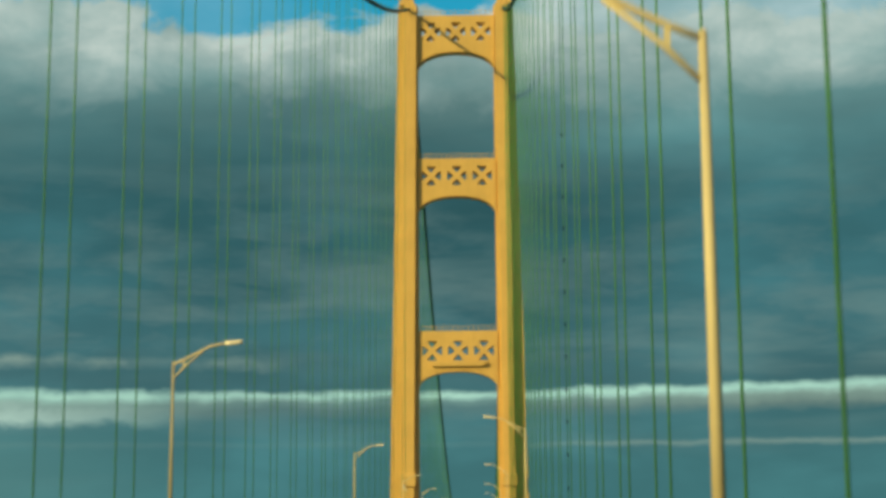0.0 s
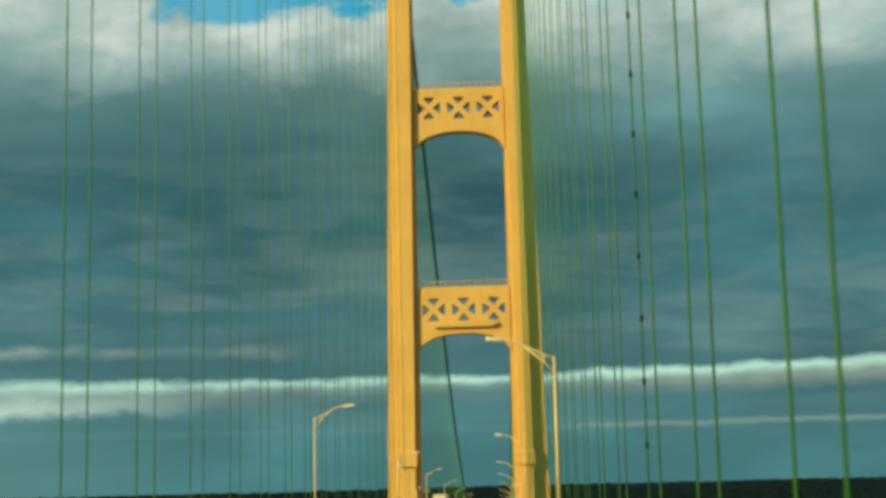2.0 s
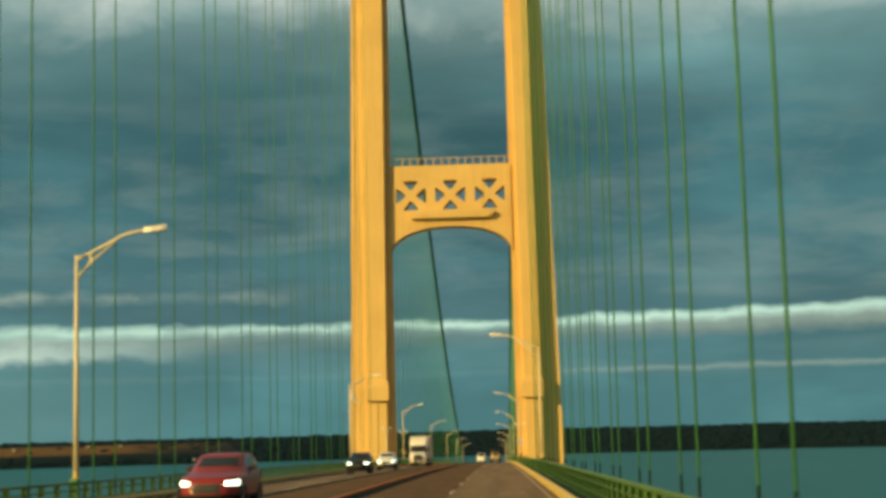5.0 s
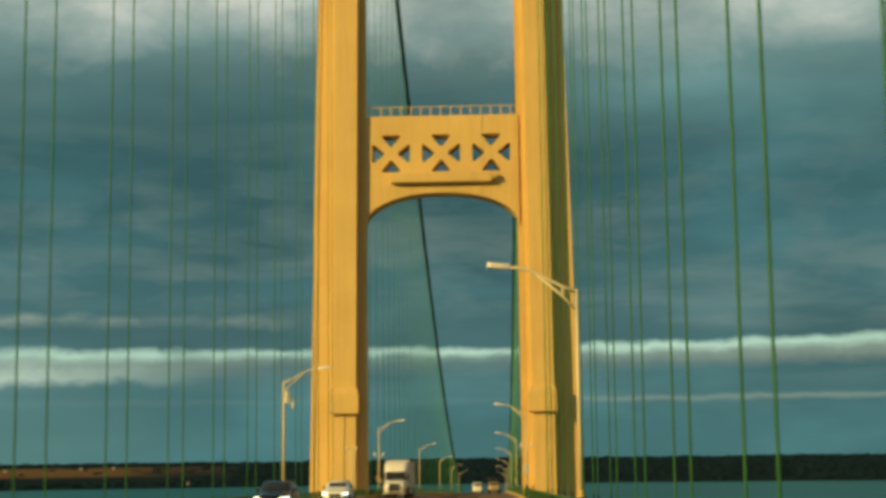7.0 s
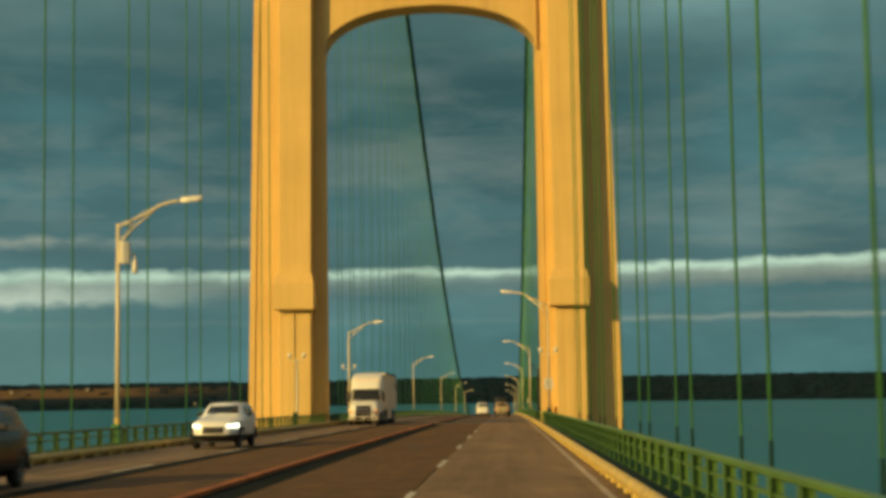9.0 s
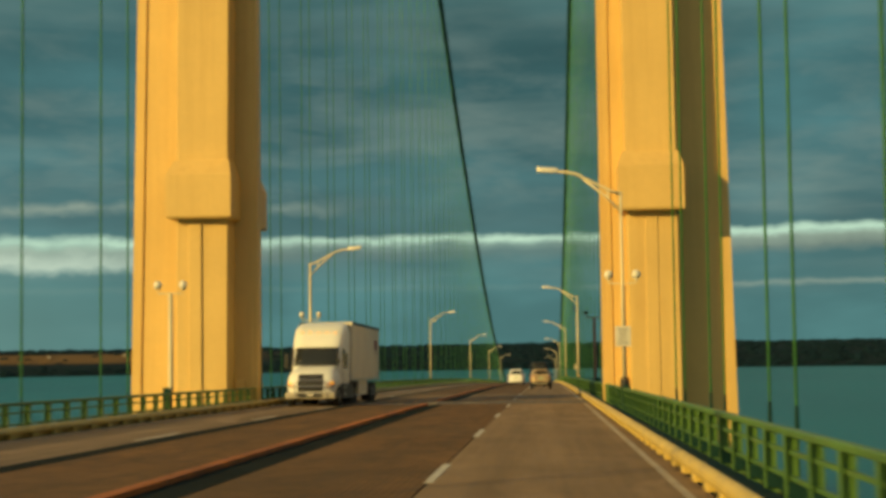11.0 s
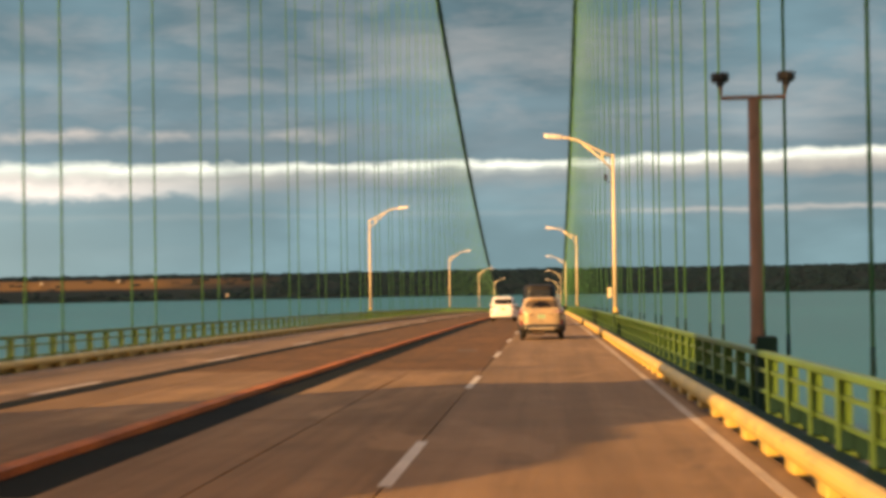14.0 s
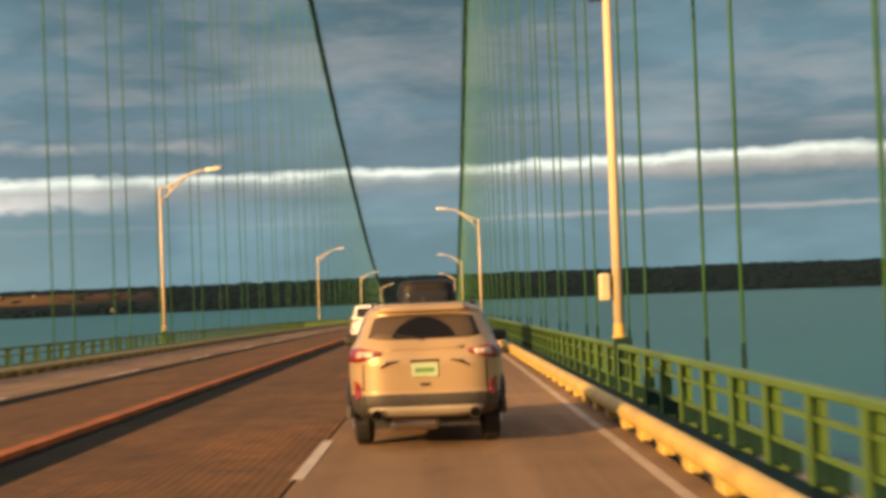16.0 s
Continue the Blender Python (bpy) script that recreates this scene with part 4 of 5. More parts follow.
class Shell:
    """A smooth vehicle body: rounded outlines in plan, one for each level (height, tail, nose, half width). Tail towards -y."""

    def __init__(self, levels, n_tail=5.5, n_nose=3.6):
        self.z, self.tail, self.nose, self.w = zip(*levels)
        self.n_tail, self.n_nose = n_tail, n_nose

    def at(self, z, turn, off=0.0):
        """A point of the body at height z; turn: degrees round it, 0 at the middle of the tail, 45 at a corner, 180 at the nose."""
        y0, y1, w = (float(np.interp(z, self.z, q)) for q in (self.tail, self.nose, self.w))
        a = radians(turn)
        n = self.n_tail if abs(turn) < 90 else self.n_nose
        sx, cy = math.sin(a), math.cos(a)
        k = (abs(sx) ** n + abs(cy) ** n) ** (1 / n)
        mid, half = (y0 + y1) / 2, (y1 - y0) / 2
        p = Vector((w * sx / k, mid - half * cy / k, z))
        if off:
            side = self.at(z, turn + 0.5) - self.at(z, turn - 0.5)
            lo, hi = max(self.z[0], z - 0.03), min(self.z[-1], z + 0.03)
            p += side.cross(self.at(hi, turn) - self.at(lo, turn)).normalized() * off
        return p

    def body(self, step=0.05):
        zs = sorted({round(q, 4) for q in self.z} | {round(self.z[0] + step * k, 4) for k in range(int((self.z[-1] - self.z[0]) / step))})
        return loft(bmesh.new(), [[self.at(z, -180 + 5 * k) for k in range(72)] for z in zs])

    def patch(self, t0, t1, z0, z1, off, nt=8, nz=4):
        """A plate that lies on the body. z0 and z1: two numbers, or functions of how far it has gone from t0 (0) to t1 (1)."""
        low = z0 if callable(z0) else lambda u: z0
        top = z1 if callable(z1) else lambda u: z1
        bm = bmesh.new()
        grids = []
        for d in (-0.012, off):
            grids.append([[bm.verts.new(self.at(low(i / nt) + (top(i / nt) - low(i / nt)) * j / nz, t0 + (t1 - t0) * i / nt, d)) for j in range(nz + 1)] for i in range(nt + 1)])
        for g in grids:
            for i in range(nt):
                for j in range(nz):
                    bm.faces.new((g[i][j], g[i + 1][j], g[i + 1][j + 1], g[i][j + 1]))
        lo, hi = grids
        rim = [(i, 0) for i in range(nt + 1)] + [(nt, j) for j in range(1, nz + 1)] + [(i, nz) for i in range(nt - 1, -1, -1)] + [(0, j) for j in range(nz - 1, 0, -1)]
        for (i, j), (k, m) in zip(rim, rim[1:] + rim[:1]):
            bm.faces.new((lo[i][j], lo[k][m], hi[k][m], hi[i][j]))
        return bm


SUV_BODY = [(0.37, 0.14, 4.42, 0.84), (0.42, 0.03, 4.54, 0.90), (0.50, -0.01, 4.60, 0.93), (0.62, -0.01, 4.60, 0.94), (0.66, 0.03, 4.58, 0.94), (0.85, 0.025, 4.52, 0.94),
            (0.98, 0.02, 4.40, 0.935), (1.05, 0.03, 3.80, 0.925), (1.12, 0.05, 3.25, 0.912), (1.18, 0.08, 3.10, 0.89), (1.22, 0.11, 3.00, 0.865), (1.28, 0.15, 2.90, 0.835),
            (1.45, 0.28, 2.60, 0.765), (1.56, 0.36, 2.38, 0.715), (1.60, 0.34, 2.30, 0.695), (1.64, 0.42, 2.15, 0.645), (1.67, 0.68, 1.95, 0.53), (1.685, 0.95, 1.75, 0.32)]
VAN_BODY = [(0.32, 0.12, 4.75, 0.86), (0.42, 0.02, 4.86, 0.95), (0.60, 0.0, 4.90, 0.975), (0.95, 0.03, 4.75, 0.975), (1.10, 0.05, 4.20, 0.965), (1.20, 0.08, 3.85, 0.93), (1.30, 0.11, 3.65, 0.89),
            (1.55, 0.17, 3.25, 0.83), (1.74, 0.24, 2.90, 0.78), (1.80, 0.30, 2.70, 0.72), (1.84, 0.45, 2.45, 0.58), (1.855, 0.70, 2.20, 0.35)]
CARGO_BODY = [(0.40, 0.10, 5.25, 0.90), (0.50, 0.02, 5.38, 0.98), (0.95, 0.0, 5.35, 1.01), (1.25, 0.0, 5.05, 1.01), (1.45, 0.01, 4.65, 1.0), (2.10, 0.04, 4.15, 0.95), (2.35, 0.07, 3.90, 0.91),
              (2.44, 0.14, 3.70, 0.84), (2.50, 0.35, 3.45, 0.60)]


def car(name, label, category, paint, levels, lights="rear", clad=True, glass=GLASS, window=(1.265, 1.555), lamp=1.10, r=0.35):
    """A car with its tail at y = 0, facing along +y. window: foot and head of the glass; lamp: height of the tail lamps."""
    c = thing(name, label, category)
    sh = Shell(levels)
    L, w, H = max(sh.nose), max(sh.w), sh.z[-1]
    body = part("body", sh.body(), paint, c, smooth=True)
    v0, v1 = window
    part("rear_window", sh.patch(-40, 40, lambda u: v0 + 0.03 * abs(2 * u - 1) ** 6, lambda u: v1 - 0.04 * abs(2 * u - 1) ** 6, 0.007, 16), glass, c, "tinted rear window", smooth=True)
    part("windscreen", sh.patch(141, 219, v0 + 0.02, v1 - 0.01, 0.007, 14), GLASS, c, "dark windscreen")
    foot = sh.z[0]
    part("rear_bumper", sh.patch(-62, 62, foot + 0.005, 0.63, 0.014, 30, 5), GREYPLASTIC if clad else paint, c, "grey rear bumper" if clad else "")
    part("front_bumper", sh.patch(128, 232, foot + 0.005, 0.52, 0.014, 24, 4), BLACK if clad else paint, c)
    part("grille", sh.patch(158, 202, 0.56, 0.80, 0.016, 10), BLACK, c, "black front grille")
    part("underbody", boxes((-w * 0.66, w * 0.66, 0.3, L - 0.4, foot - 0.14, foot + 0.02)), BLACK, c)
    for s in (1, -1):
        for t0, t1 in ((52, 68), (71.5, 100), (104, 127)):
            part("side_window", sh.patch(s * t0, s * t1, v0, v1 - 0.03, 0.006, 6), GLASS, c)
        part("sill_cladding", sh.patch(s * 62, s * 128, foot + 0.005, foot + 0.13, 0.012, 14, 2), BLACK if clad else paint, c)
        lens = part("tail_lamp", sh.patch(s * 29, s * 54, lambda u: lamp - 0.005 - 0.075 * min(1, 2.2 * u), lambda u: lamp + 0.025 + 0.045 * min(1, 2.2 * u), 0.018, 12), REDLENS, c, "red wraparound tail lamp", smooth=True)
        part("reverse_lens", sh.patch(s * 33, s * 43, lamp - 0.032, lamp + 0.034, 0.024, 6), CLEARLENS, lens, "clear reversing lens", smooth=True)
        # Chrome ball added inside the lens to catch a sun glint.
        part("bulb_bowl", ball(bmesh.new(), sh.at(lamp, s * 38.5, 0.012), 0.032), CHROME, lens, "chrome ball added to catch a sun glint", smooth=True)
        part("rear_reflector", sh.patch(s * 40.5, s * 44.5, lambda u: 0.60 - 0.02 * u, lambda u: 0.74 + 0.06 * u, 0.022, 4), REDLENS, c, "red reflector")
        part("headlight", sh.patch(s * 130, s * 152, 0.76, lambda u: 0.92 - 0.05 * u, 0.016, 8), HEADLIGHT if lights == "front" else CLEARLENS, c, "lit headlight" if lights == "front" else "")
        for y in (0.86, L - 0.93):
            wheel(c, s * (w - 0.175), y, r, 0.23, s)
            arch = tube(bmesh.new(), [(s * (w - 0.035), y + (r + 0.06) * math.cos(a), r + (r + 0.06) * math.sin(a)) for a in (math.pi * k / 10 for k in range(11))], 0.05, 6)
            part("wheel_arch", arch, BLACK if clad else paint, body)
        ym = float(np.interp(v0, sh.z, sh.nose)) - 0.75
        mr = part("wing_mirror", boxes((s * (w + 0.02) - 0.10, s * (w + 0.02) + 0.10, ym, ym + 0.14, v0 - 0.10, v0 + 0.05), bevel=0.04), BLACK if clad else paint, c)
        part("mirror_foot", boxes((*sorted((s * (w - 0.16), s * (w - 0.02))), ym + 0.04, ym + 0.10, v0 - 0.09, v0 - 0.05), bevel=0.01), BLACK, mr)
        xr = float(np.interp(H - 0.03, sh.z, sh.w)) + 0.02
        part("roof_rail", tube(bmesh.new(), [(s * xr, 0.72, H - 0.035), (s * xr, 0.84, H + 0.02), (s * xr, 2.1, H + 0.02), (s * xr, 2.25, H - 0.045)], 0.018, 6), BLACK, c)
    pl = part("number_plate", boxes((-0.155, 0.155, 0.004, 0.05, lamp - 0.27, lamp - 0.11), bevel=0.006), PLATE, c, "pale green and white plate")
    part("plate_bar", boxes((-0.11, 0.11, 0.001, 0.006, lamp - 0.215, lamp - 0.165)), ROPE, pl)
    return c


def stand(ob, x, y, turn=0.0, grow=1.0):
    ob.matrix_basis = Matrix.Translation((x, y, road_z(y))) @ Matrix.Rotation(slope(y), 4, "X") @ Matrix.Rotation(radians(turn), 4, "Z") @ Matrix.Scale(grow, 4)
    return ob


suv = car("compact_suv", "beige compact sport utility car with grey bumper", "car", TAN, SUV_BODY, glass=DUSTY)
suv_shell = Shell(SUV_BODY)
part("spoiler", suv_shell.patch(-38, 38, 1.585, 1.64, 0.05, 14), TAN, suv, smooth=True)
part("rear_wiper", tube(bmesh.new(), [(0, 0.125, 1.255), (-0.12, 0.14, 1.285), (-0.33, 0.165, 1.315)], 0.012, 5), BLACK, suv)
part("tailgate_lip", suv_shell.patch(-27, 27, 1.145, 1.175, 0.018, 10, 3), TAN, suv, smooth=True)
part("handle_recess", boxes((-0.17, 0.17, 0.005, 0.05, 1.005, 1.03), bevel=0.008), BLACK, suv, "dark tailgate handle recess")
part("emblem", boxes((-0.06, 0.06, 0.008, 0.05, 0.725, 0.76), bevel=0.01), GREYPLASTIC, suv)
part("skid_plate", suv_shell.patch(-36, 36, lambda u: 0.385 + 0.07 * abs(2 * u - 1) ** 8, lambda u: 0.495 - 0.01 * abs(2 * u - 1) ** 8, 0.032, 20, 3), SATIN, suv, "silver skid plate", smooth=True)
for s in (1, -1):
    tip = part("exhaust_pipe", tube(bmesh.new(), [(s * 0.57, 0.2, 0.405), (s * 0.57, -0.060, 0.405)], 0.066, 14), GREYPLASTIC, suv, "round exhaust tip")
    # Solid black end; the pipe's dark hollow is painted in.
    part("bore", tube(bmesh.new(), [(s * 0.57, 0.0, 0.405), (s * 0.57, -0.066, 0.405)], 0.056, 14), BOREBLACK, tip, "black disc for the hollow bore")
    # Black bead paints in the shadow line of the tailgate crease.
    part("crease_notch", tube(bmesh.new(), [(s * 0.52, 0.018, 0.945), (s * 0.43, 0.012, 1.0), (s * 0.30, 0.014, 1.02)], [0.006, 0.02, 0.006], 6), BLACK, suv, "painted shadow line of the tailgate crease")
    part("tailgate_seam", suv_shell.patch(s * 38.6, s * 39.3, 0.66, 1.0, 0.002, 1, 6), BLACK, suv)
part("silencer", tube(bmesh.new(), [(-0.42, 0.35, 0.28), (-0.38, 0.33, 0.28), (0.10, 0.33, 0.28), (0.14, 0.35, 0.28)], [0.05, 0.09, 0.09, 0.05], 10), CHROME, suv, "dull steel silencer")
part("axle_beam", tube(bmesh.new(), [(-0.7, 0.86, 0.30), (0.7, 0.86, 0.30)], 0.04, 8), BLACK, suv)
part("antenna_fin", loft(bmesh.new(), [[(-0.03, 0.85, 1.69), (0.03, 0.85, 1.69), (0.03, 1.05, 1.69), (-0.03, 1.05, 1.69)], [(-0.008, 0.86, 1.77), (0.008, 0.86, 1.77), (0.008, 0.92, 1.77), (-0.008, 0.92, 1.77)]]), BLACK, suv)
arc = [(24 * math.cos(math.pi * k / 18), 1.272 + 0.25 * math.sin(math.pi * k / 18)) for k in range(19)]
part("wiped_arc", loft(bmesh.new(), [[suv_shell.at(z, t, d) for t, z in arc] for d in (0.004, 0.011)]), WIPED, suv, "clear arc wiped through the dusty window")
stand(suv, 5.12, 53.4)

van = car("minivan", "white minivan driving ahead in the grating lane", "van", WHITE, VAN_BODY, clad=False, window=(1.27, 1.70), lamp=1.12)
stand(van, 2.08, 106.0)

tall = car("cargo_van", "tall dark van driving ahead in the outer lane", "van", VANGREY, CARGO_BODY, clad=False, window=(1.55, 2.15), lamp=1.20)
stand(tall, 4.9, 84.0)

ws = car("white_suv", "white sport utility car with lit headlights coming the other way", "car", WHITE, SUV_BODY, lights="front")
stand(ws, -5.2, -57.0, 180, 1.01)
pk = car("black_suv", "black sport utility car with bright lit headlights coming the other way", "car", BLACKPAINT, SUV_BODY, lights="front")
stand(pk, -5.3, -85.0, 180, 1.0)
rd = car("red_suv", "dark red sport utility car with lit headlights coming the other way", "car", REDPAINT, SUV_BODY, lights="front")
stand(rd, -2.6, -159.5, 180, 1.01)


def semi_truck():
    """A road tractor with a long box trailer; nose at y = 0, body along +y behind it (it drives towards -y)."""
    t = thing("semi_truck", "white semi truck with a long dusty box trailer", "truck")
    # bonnet, cab and sleeper
    nose = Shell([(0.50, 0.16, 2.4, 1.02), (0.62, 0.08, 2.4, 1.12), (0.95, 0.05, 2.4, 1.17), (1.15, 0.10, 2.4, 1.17), (1.38, 0.24, 2.4, 1.12), (1.55, 0.45, 2.4, 1.05), (1.70, 0.85, 2.4, 0.97),
                  (1.80, 1.25, 2.4, 0.88), (1.86, 1.6, 2.4, 0.72)], 4.2, 6)
    house = Shell([(0.75, 1.75, 4.9, 1.20), (1.2, 1.68, 4.9, 1.24), (1.80, 1.62, 4.9, 1.25), (1.98, 1.70, 4.9, 1.25), (2.35, 2.0, 4.9, 1.25), (2.72, 2.28, 4.9, 1.25), (2.80, 2.26, 4.9, 1.25), (3.10, 2.42, 4.9, 1.25),
                   (3.40, 2.66, 4.92, 1.24), (3.62, 2.98, 4.92, 1.21), (3.78, 3.35, 4.92, 1.16), (3.90, 3.80, 4.92, 1.05), (3.96, 4.25, 4.92, 0.85)], 4.6, 8)
    part("bonnet", nose.body(), WHITE, t, "white sloping bonnet", smooth=True)
    part("cab", house.body(), WHITE, t, "white high-roof sleeper cab", smooth=True)
    part("windscreen", house.patch(-42, 42, 1.99, 2.70, 0.012, 18, 5), GLASS, t, "dark windscreen", smooth=True)
    part("sun_visor", house.patch(-40, 40, 2.73, 2.80, 0.07, 16, 2), WHITE, t)
    part("cowl", house.patch(-44, 44, 1.86, 1.98, 0.02, 14, 2), BLACK, t, "black wiper cowl")
    gr = part("grille", nose.patch(-27, 27, 0.70, 1.46, 0.03, 10, 8), BLACK, t, "black grille with chrome surround")
    for k in range(5):
        z = 0.85 + 0.12 * k
        part("grille_bar", nose.patch(-24, 24, z, z + 0.016, 0.045, 8, 1), GREYPLASTIC, gr)
    part("front_bumper", boxes((-1.16, 1.16, -0.03, 0.5, 0.34, 0.66), bevel=0.10), SATIN, t, "silver-grey front bumper")
    part("bumper_mouth", boxes((-0.55, 0.55, -0.042, 0.1, 0.42, 0.58), bevel=0.02), BLACK, t, "dark bumper opening")
    guard = bmesh.new()
    for z in (0.62, 0.92):
        tube(guard, [(-0.72, -0.10, z), (0.72, -0.10, z)], 0.028, 8)
    for s in (1, -1):
        tube(guard, [(s * 0.72, -0.10, 0.42), (s * 0.72, -0.10, 1.05), (s * 0.6, -0.08, 1.2)], 0.03, 8)
    tube(guard, [(-0.6, -0.08, 1.2), (0.6, -0.08, 1.2)], 0.028, 8)
    part("bull_bar", guard, CHROME, t, "bright tube bull bar")
    for s in (1, -1):
        part("headlight", nose.patch(s * 31, s * 50, lambda u: 0.84 + 0.06 * u, lambda u: 1.06 + 0.10 * u, 0.02, 8), CLEARLENS, t, "swept clear headlight", smooth=True)
        part("indicator", nose.patch(s * 39, s * 47, 1.02, 1.12, 0.032, 4), AMBER, t, "amber indicator lamp")
        a, b = sorted((s * 1.28, s * 1.48))
        mr = part("wing_mirror", boxes((a, b, 1.75, 1.9, 1.75, 2.45), bevel=0.04), BLACK, t, "tall black mirror")
        part("mirror_arm", tube(bmesh.new(), [(s * 1.2, 1.95, 2.4), (s * 1.4, 1.85, 2.4)], 0.03, 6), BLACK, mr)
        part("side_window", boxes((*sorted((s * 1.195, s * 1.235)), 2.25, 3.0, 2.0, 2.65), bevel=0.01), GLASS, t)
        part("side_skirt", boxes((*sorted((s * 0.95, s * 1.262)), 1.75, 5.3, 0.32, 1.02), bevel=0.05), GREYPLASTIC, t, "dark lower fairing")
        for y in (1.15,):
            wheel(t, s * 1.05, y, 0.51, 0.30, s)
        for y in (5.6, 6.9, 13.4, 14.7):
            wheel(t, s * 0.98, y, 0.51, 0.55, s)
    tr = part("trailer", boxes((-1.29, 1.29, 5.2, 16.9, 1.15, 4.02), bevel=0.04), TRAILERWHITE, t, "long dusty white box trailer")
    for s in (1, -1):
        for k in range(19):
            y = 5.6 + 0.6 * k
            part("panel_rib", boxes((*sorted((s * 1.289, s * 1.302)), y - 0.02, y + 0.02, 1.3, 3.9)), TRAILERWHITE, tr)
        part("top_rail", boxes((*sorted((s * 1.288, s * 1.31)), 5.2, 16.9, 3.9, 4.03)), GREYPLASTIC, tr)
        part("bottom_rail", boxes((*sorted((s * 1.288, s * 1.31)), 5.2, 16.9, 1.13, 1.27)), CHROME, tr)
        part("trailer_skirt", boxes((*sorted((s * 1.15, s * 1.2)), 8.4, 12.0, 0.4, 1.14), bevel=0.01), TRAILERWHITE, t)
    for k, (a, w) in enumerate(((14.5, 0.34), (14.92, 0.26), (15.25, 0.26), (15.58, 0.30))):
        part("logo_shape", boxes((1.300, 1.309, a, a + w, 2.75, 3.3)), LOGO, tr, "faded red lettering block")
    part("logo_bar", boxes((1.300, 1.309, 14.7, 15.9, 2.58, 2.64)), LOGO, tr)
    part("marker_plate", boxes((1.300, 1.309, 15.8, 16.6, 1.42, 1.52)), GREYPLASTIC, tr)
    # Black block fills the space behind the cab, painting in its shade.
    part("gap_fairing", boxes((-1.16, 1.16, 4.85, 5.24, 1.2, 3.88), bevel=0.02), BLACK, t, "black fill painting in the gap behind the cab")
    for k in range(5):
        part("roof_marker", boxes((-0.8 + 0.4 * k - 0.05, -0.8 + 0.4 * k + 0.05, 2.62, 2.78, 3.42, 3.47), bevel=0.012), AMBER, t, "amber roof marker lamp")
    for s in (1, -1):
        fm = part("hood_mirror", boxes((*sorted((s * 1.10, s * 1.26)), 0.78, 0.86, 1.98, 2.22), bevel=0.03), BLACK, t, "black bonnet mirror")
        part("mirror_stalk", tube(bmesh.new(), [(s * 0.98, 1.05, 1.72), (s * 1.12, 0.92, 1.88), (s * 1.18, 0.84, 2.0)], 0.03, 6), BLACK, fm)
        part("door_seam", boxes((*sorted((s * 1.235, s * 1.243)), 2.16, 2.19, 0.9, 2.75), (*sorted((s * 1.235, s * 1.246)), 3.12, 3.15, 0.9, 2.75)), GREYPLASTIC, t)
        part("door_handle", boxes((*sorted((s * 1.24, s * 1.262)), 2.88, 3.04, 1.72, 1.77), bevel=0.008), CHROME, t, "chrome door handle")
        part("cab_step", boxes((*sorted((s * 1.22, s * 1.275)), 2.2, 3.0, 0.52, 0.57), (*sorted((s * 1.22, s * 1.275)), 2.2, 3.0, 0.82, 0.87), bevel=0.01), CHROME, t, "metal cab steps")
        part("mudflap", boxes((*sorted((s * 0.68, s * 1.25)), 15.45, 15.48, 0.15, 0.95)), BLACK, t)
    part("front_plate", boxes((-0.16, 0.16, -0.045, -0.015, 0.48, 0.64), bevel=0.006), SIGN, t, "plain white number plate")
    part("chassis", boxes((-0.5, 0.5, 0.6, 16.5, 0.7, 1.12)), BLACK, t)
    part("rear_guard", boxes((-1.1, 1.1, 16.75, 16.87, 0.5, 0.6), (-0.6, -0.5, 16.75, 16.85, 0.5, 1.2), (0.5, 0.6, 16.75, 16.85, 0.5, 1.2)), BLACK, t)
    return t


truck = semi_truck()
truck.matrix_basis = Matrix.Translation((-5.2, -3.4, road_z(-3.4))) @ Matrix.Rotation(slope(6), 4, "X")

# ---- pieces of the roadway, last ----
def dash(x, y, half=2.1):
    ob = part("road_dash", boxes((-0.065, 0.065, -half, half, 0.0, 0.006)), LINE)
    ob.matrix_basis = Matrix.Translation((x, y, road_z(y) + 0.001)) @ Matrix.Rotation(slope(y), 4, "X")
    return tagged(ob, "worn white dashed lane line painted on the road", "lane line", "lane dashes", "structure")


def paste(src, x, y, h=0.0):
    c = src.copy()
    scene.collection.objects.link(c)
    c.matrix_basis = Matrix.Translation((x, y, road_z(y) + h)) @ Matrix.Rotation(slope(y), 4, "X")
    return c


d0 = dash(3.86, -4.8)
for k in range(-26, 32):
    if k:
        paste(d0, 3.86, -4.8 + 14.4 * k, 0.001)
    paste(d0, -4.2, -5.4 + 14.4 * k, 0.001)

bed = {1: bpy.data.objects["road_inner_east"], -1: bpy.data.objects["road_inner_west"]}
PL = PANEL / 2
bm = boxes((-1.755, 1.755, -PL / 2 + 0.012, PL / 2 - 0.012, -0.03, 0.0))
plate = None
rest = bmesh.new()
for k in range(-95, 95):
    y = PL * (k + 0.5)
    if -2.7 < y < 26.5:
        continue
    for s in (1, -1):
        if -190 < y < 170:
            if plate is None:
                plate = part("grating_panel", bm, GRATING, bed[s])
                plate.matrix_basis = Matrix.Translation((s * 2.07, y, road_z(y))) @ Matrix.Rotation(slope(y), 4, "X")
            else:
                c = paste(plate, s * 2.07, y)
                c.parent = bed[s]
        else:
            tmp = boxes((s * 2.07 - 1.755, s * 2.07 + 1.755, y - PL / 2 + 0.012, y + PL / 2 - 0.012, road_z(y) - 0.03, road_z(y)))
            keep = {v: rest.verts.new((v.co.x, v.co.y, v.co.z + (road_z(v.co.y) - road_z(y)))) for v in tmp.verts}
            for f in tmp.faces:
                rest.faces.new([keep[v] for v in f.verts])
            tmp.free()
tagged(part("grating_run", rest, GRATING), "far runs of rusty open steel deck grating", "grating", kind="stuff")

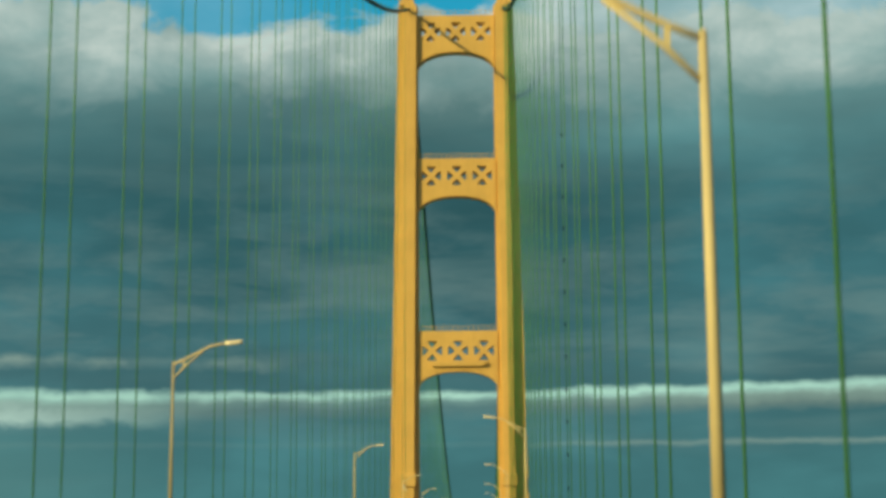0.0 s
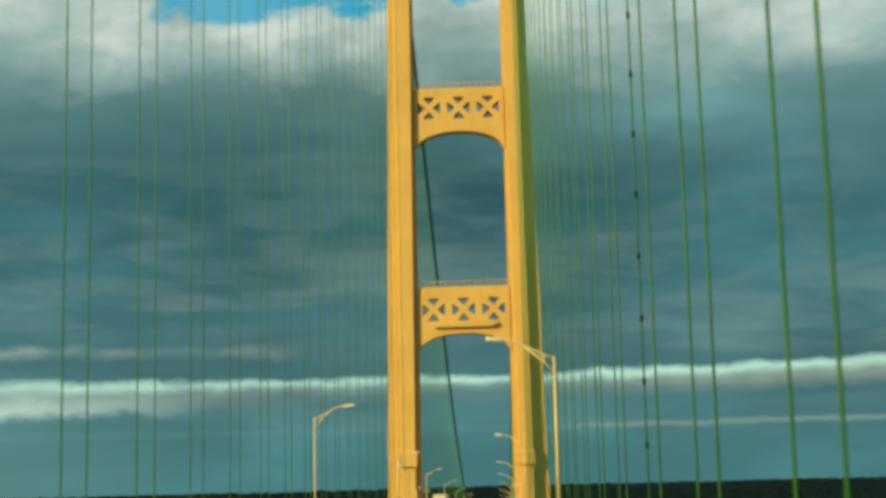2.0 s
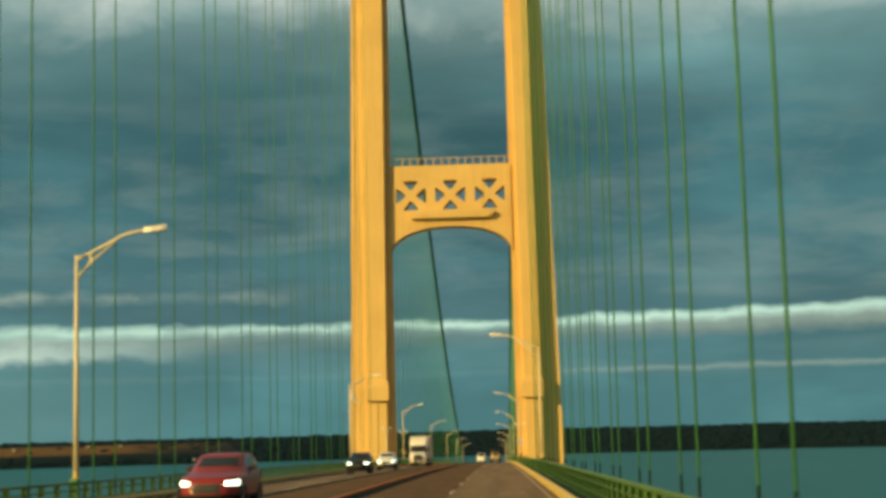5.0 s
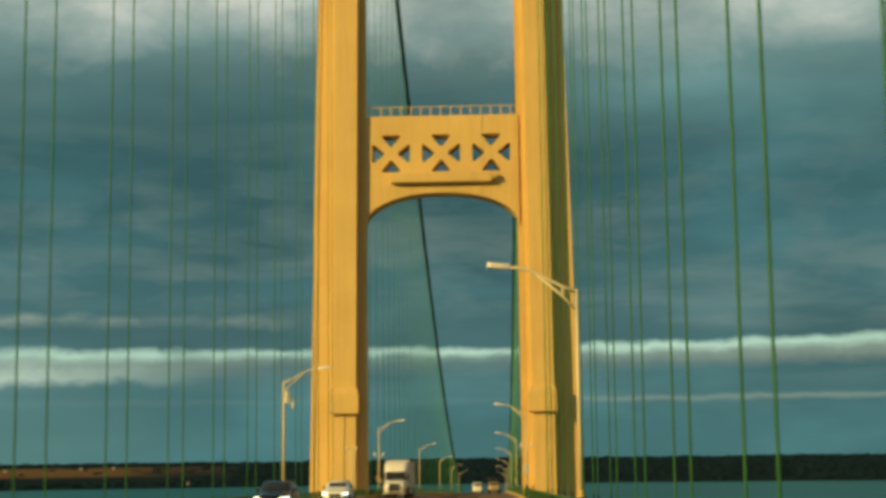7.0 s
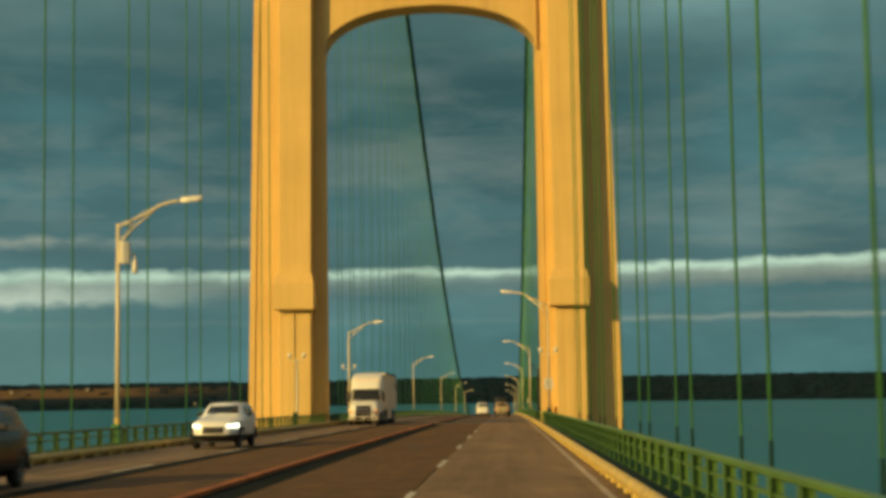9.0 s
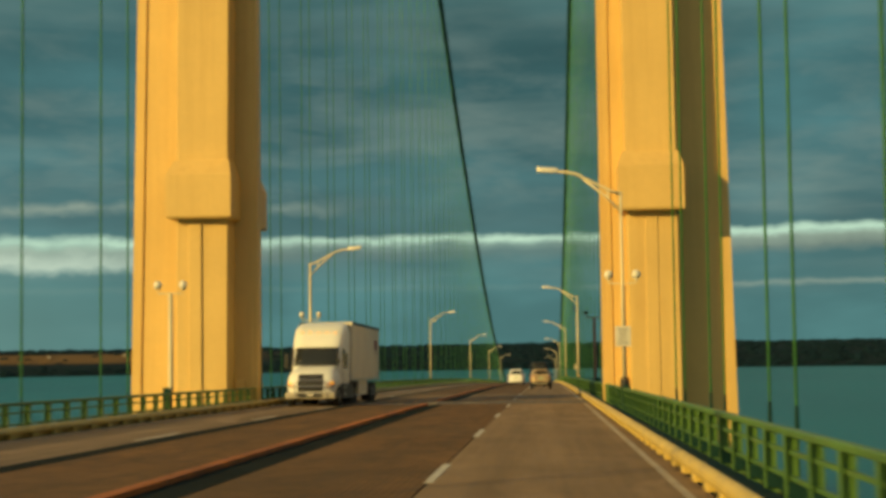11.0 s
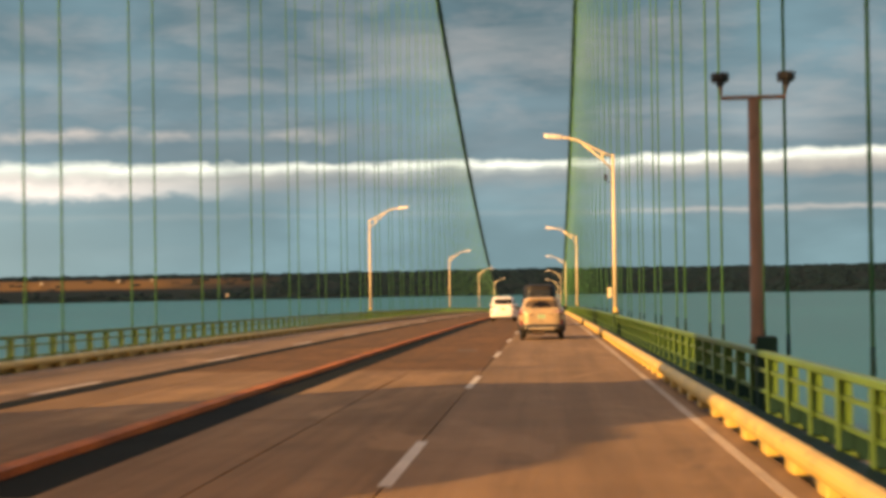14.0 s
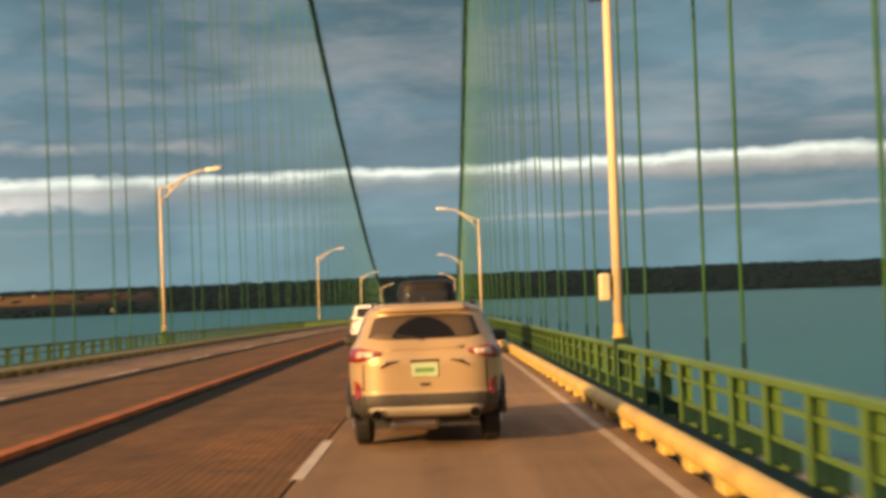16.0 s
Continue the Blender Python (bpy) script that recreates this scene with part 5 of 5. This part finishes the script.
# expansion joint beside the tower: steel plates, two combs of fingers over painted-black slots, worn patches
joint = thing("expansion_joint", "worn steel finger expansion joint across the whole roadway", "expansion joint", kind="structure")


def laid(x0, x1, y0, y1, z0, z1):
    """A box that lies along the roadway's slope."""
    return loft(bmesh.new(), [[(x0, y, road_z(y) + z0), (x1, y, road_z(y) + z0), (x1, y, road_z(y) + z1), (x0, y, road_z(y) + z1)] for y in (y0, y1)])


for y0, y1 in ((-1.15, -0.75), (0.55, 2.35), (3.5, 3.85)):
    part("joint_plate", laid(-7.6, 7.6, y0, y1, -0.02, 0.016), STEELJOINT, joint)
for y0, y1 in ((-0.75, 0.55), (2.35, 3.5)):
    for x0, x1 in ((-7.6, -3.9), (-3.88, 0.0), (0.02, 3.66)):
        part("cover_plate", laid(x0, x1, y0 + 0.01, y1 - 0.01, -0.02, 0.014), STEELJOINT, joint)
    # Black strip just below the fingers paints in the dark of open slots.
    part("joint_slot", laid(3.68, 7.6, y0, y1, -0.02, 0.005), BLACK, joint, "black strip painted as open slots between the fingers")
    finger = None
    for k in range(20):
        x = 3.76 + 0.2 * k
        if finger is None:
            finger = part("finger", laid(-0.055, 0.055, y0 - 0.01, y1 + 0.01, -0.02, 0.016), STEELJOINT, joint)
            finger.location.x = x
        else:
            c = finger.copy()
            scene.collection.objects.link(c)
            c.location.x = x
for s, nm in ((1, "east"), (-1, "west")):
    for a, b, y0, y1 in ((0.02, 2.16, 3.85, 15.0), (2.19, 3.84, 3.85, 14.2), (0.02, 2.16, 15.03, 29.2), (2.19, 3.84, 14.23, 29.2)):
        a, b = sorted((s * a, s * b))
        strip("paving_slab", a, b, 0.002, 0.03, PAVING, y0, y1, "", step=1.5, parent=bed[s], kind="")
rng = random.Random(3)
for x, y, w, h in ((-0.05, 1.0, 0.40, 2.35), (1.95, 1.1, 0.33, 0.75), (-1.5, 0.6, 0.16, 1.5), (-3.0, 1.4, 0.22, 1.1), (0.75, 2.9, 0.20, 0.8), (0.62, 0.6, 0.07, 1.6), (-0.72, 1.6, 0.09, 1.3), (2.55, 1.5, 0.08, 0.9)):
    n = 34
    turn = [2 * math.pi * k / n for k in range(n)]
    rad = [rng.uniform(0.62, 1.15) for _ in turn]
    squared = lambda v: math.copysign(abs(v) ** 0.55, v)
    ring = lambda z: [(x + w * r * squared(math.cos(t)), y + h * r * squared(math.sin(t)), road_z(y + h * r * squared(math.sin(t))) + z) for t, r in zip(turn, rad)]
    part("worn_patch", loft(bmesh.new(), [ring(0.0), ring(0.021)]), WORN, joint, "worn pale patch on the joint plates")
for x, y in ((2.8, 41.9), (1.5, 88.0), (2.2, -61.0)):
    ob = part("cover_plate", boxes((-0.30, 0.30, -0.40, 0.40, 0.0, 0.012), bevel=0.003), STEELJOINT)
    ob.matrix_basis = Matrix.Translation((x, y, road_z(y) + 0.001)) @ Matrix.Rotation(slope(y), 4, "X")
    tagged(ob, "dark steel cover plate set in the rusty grating", "cover plate", "cover plates")
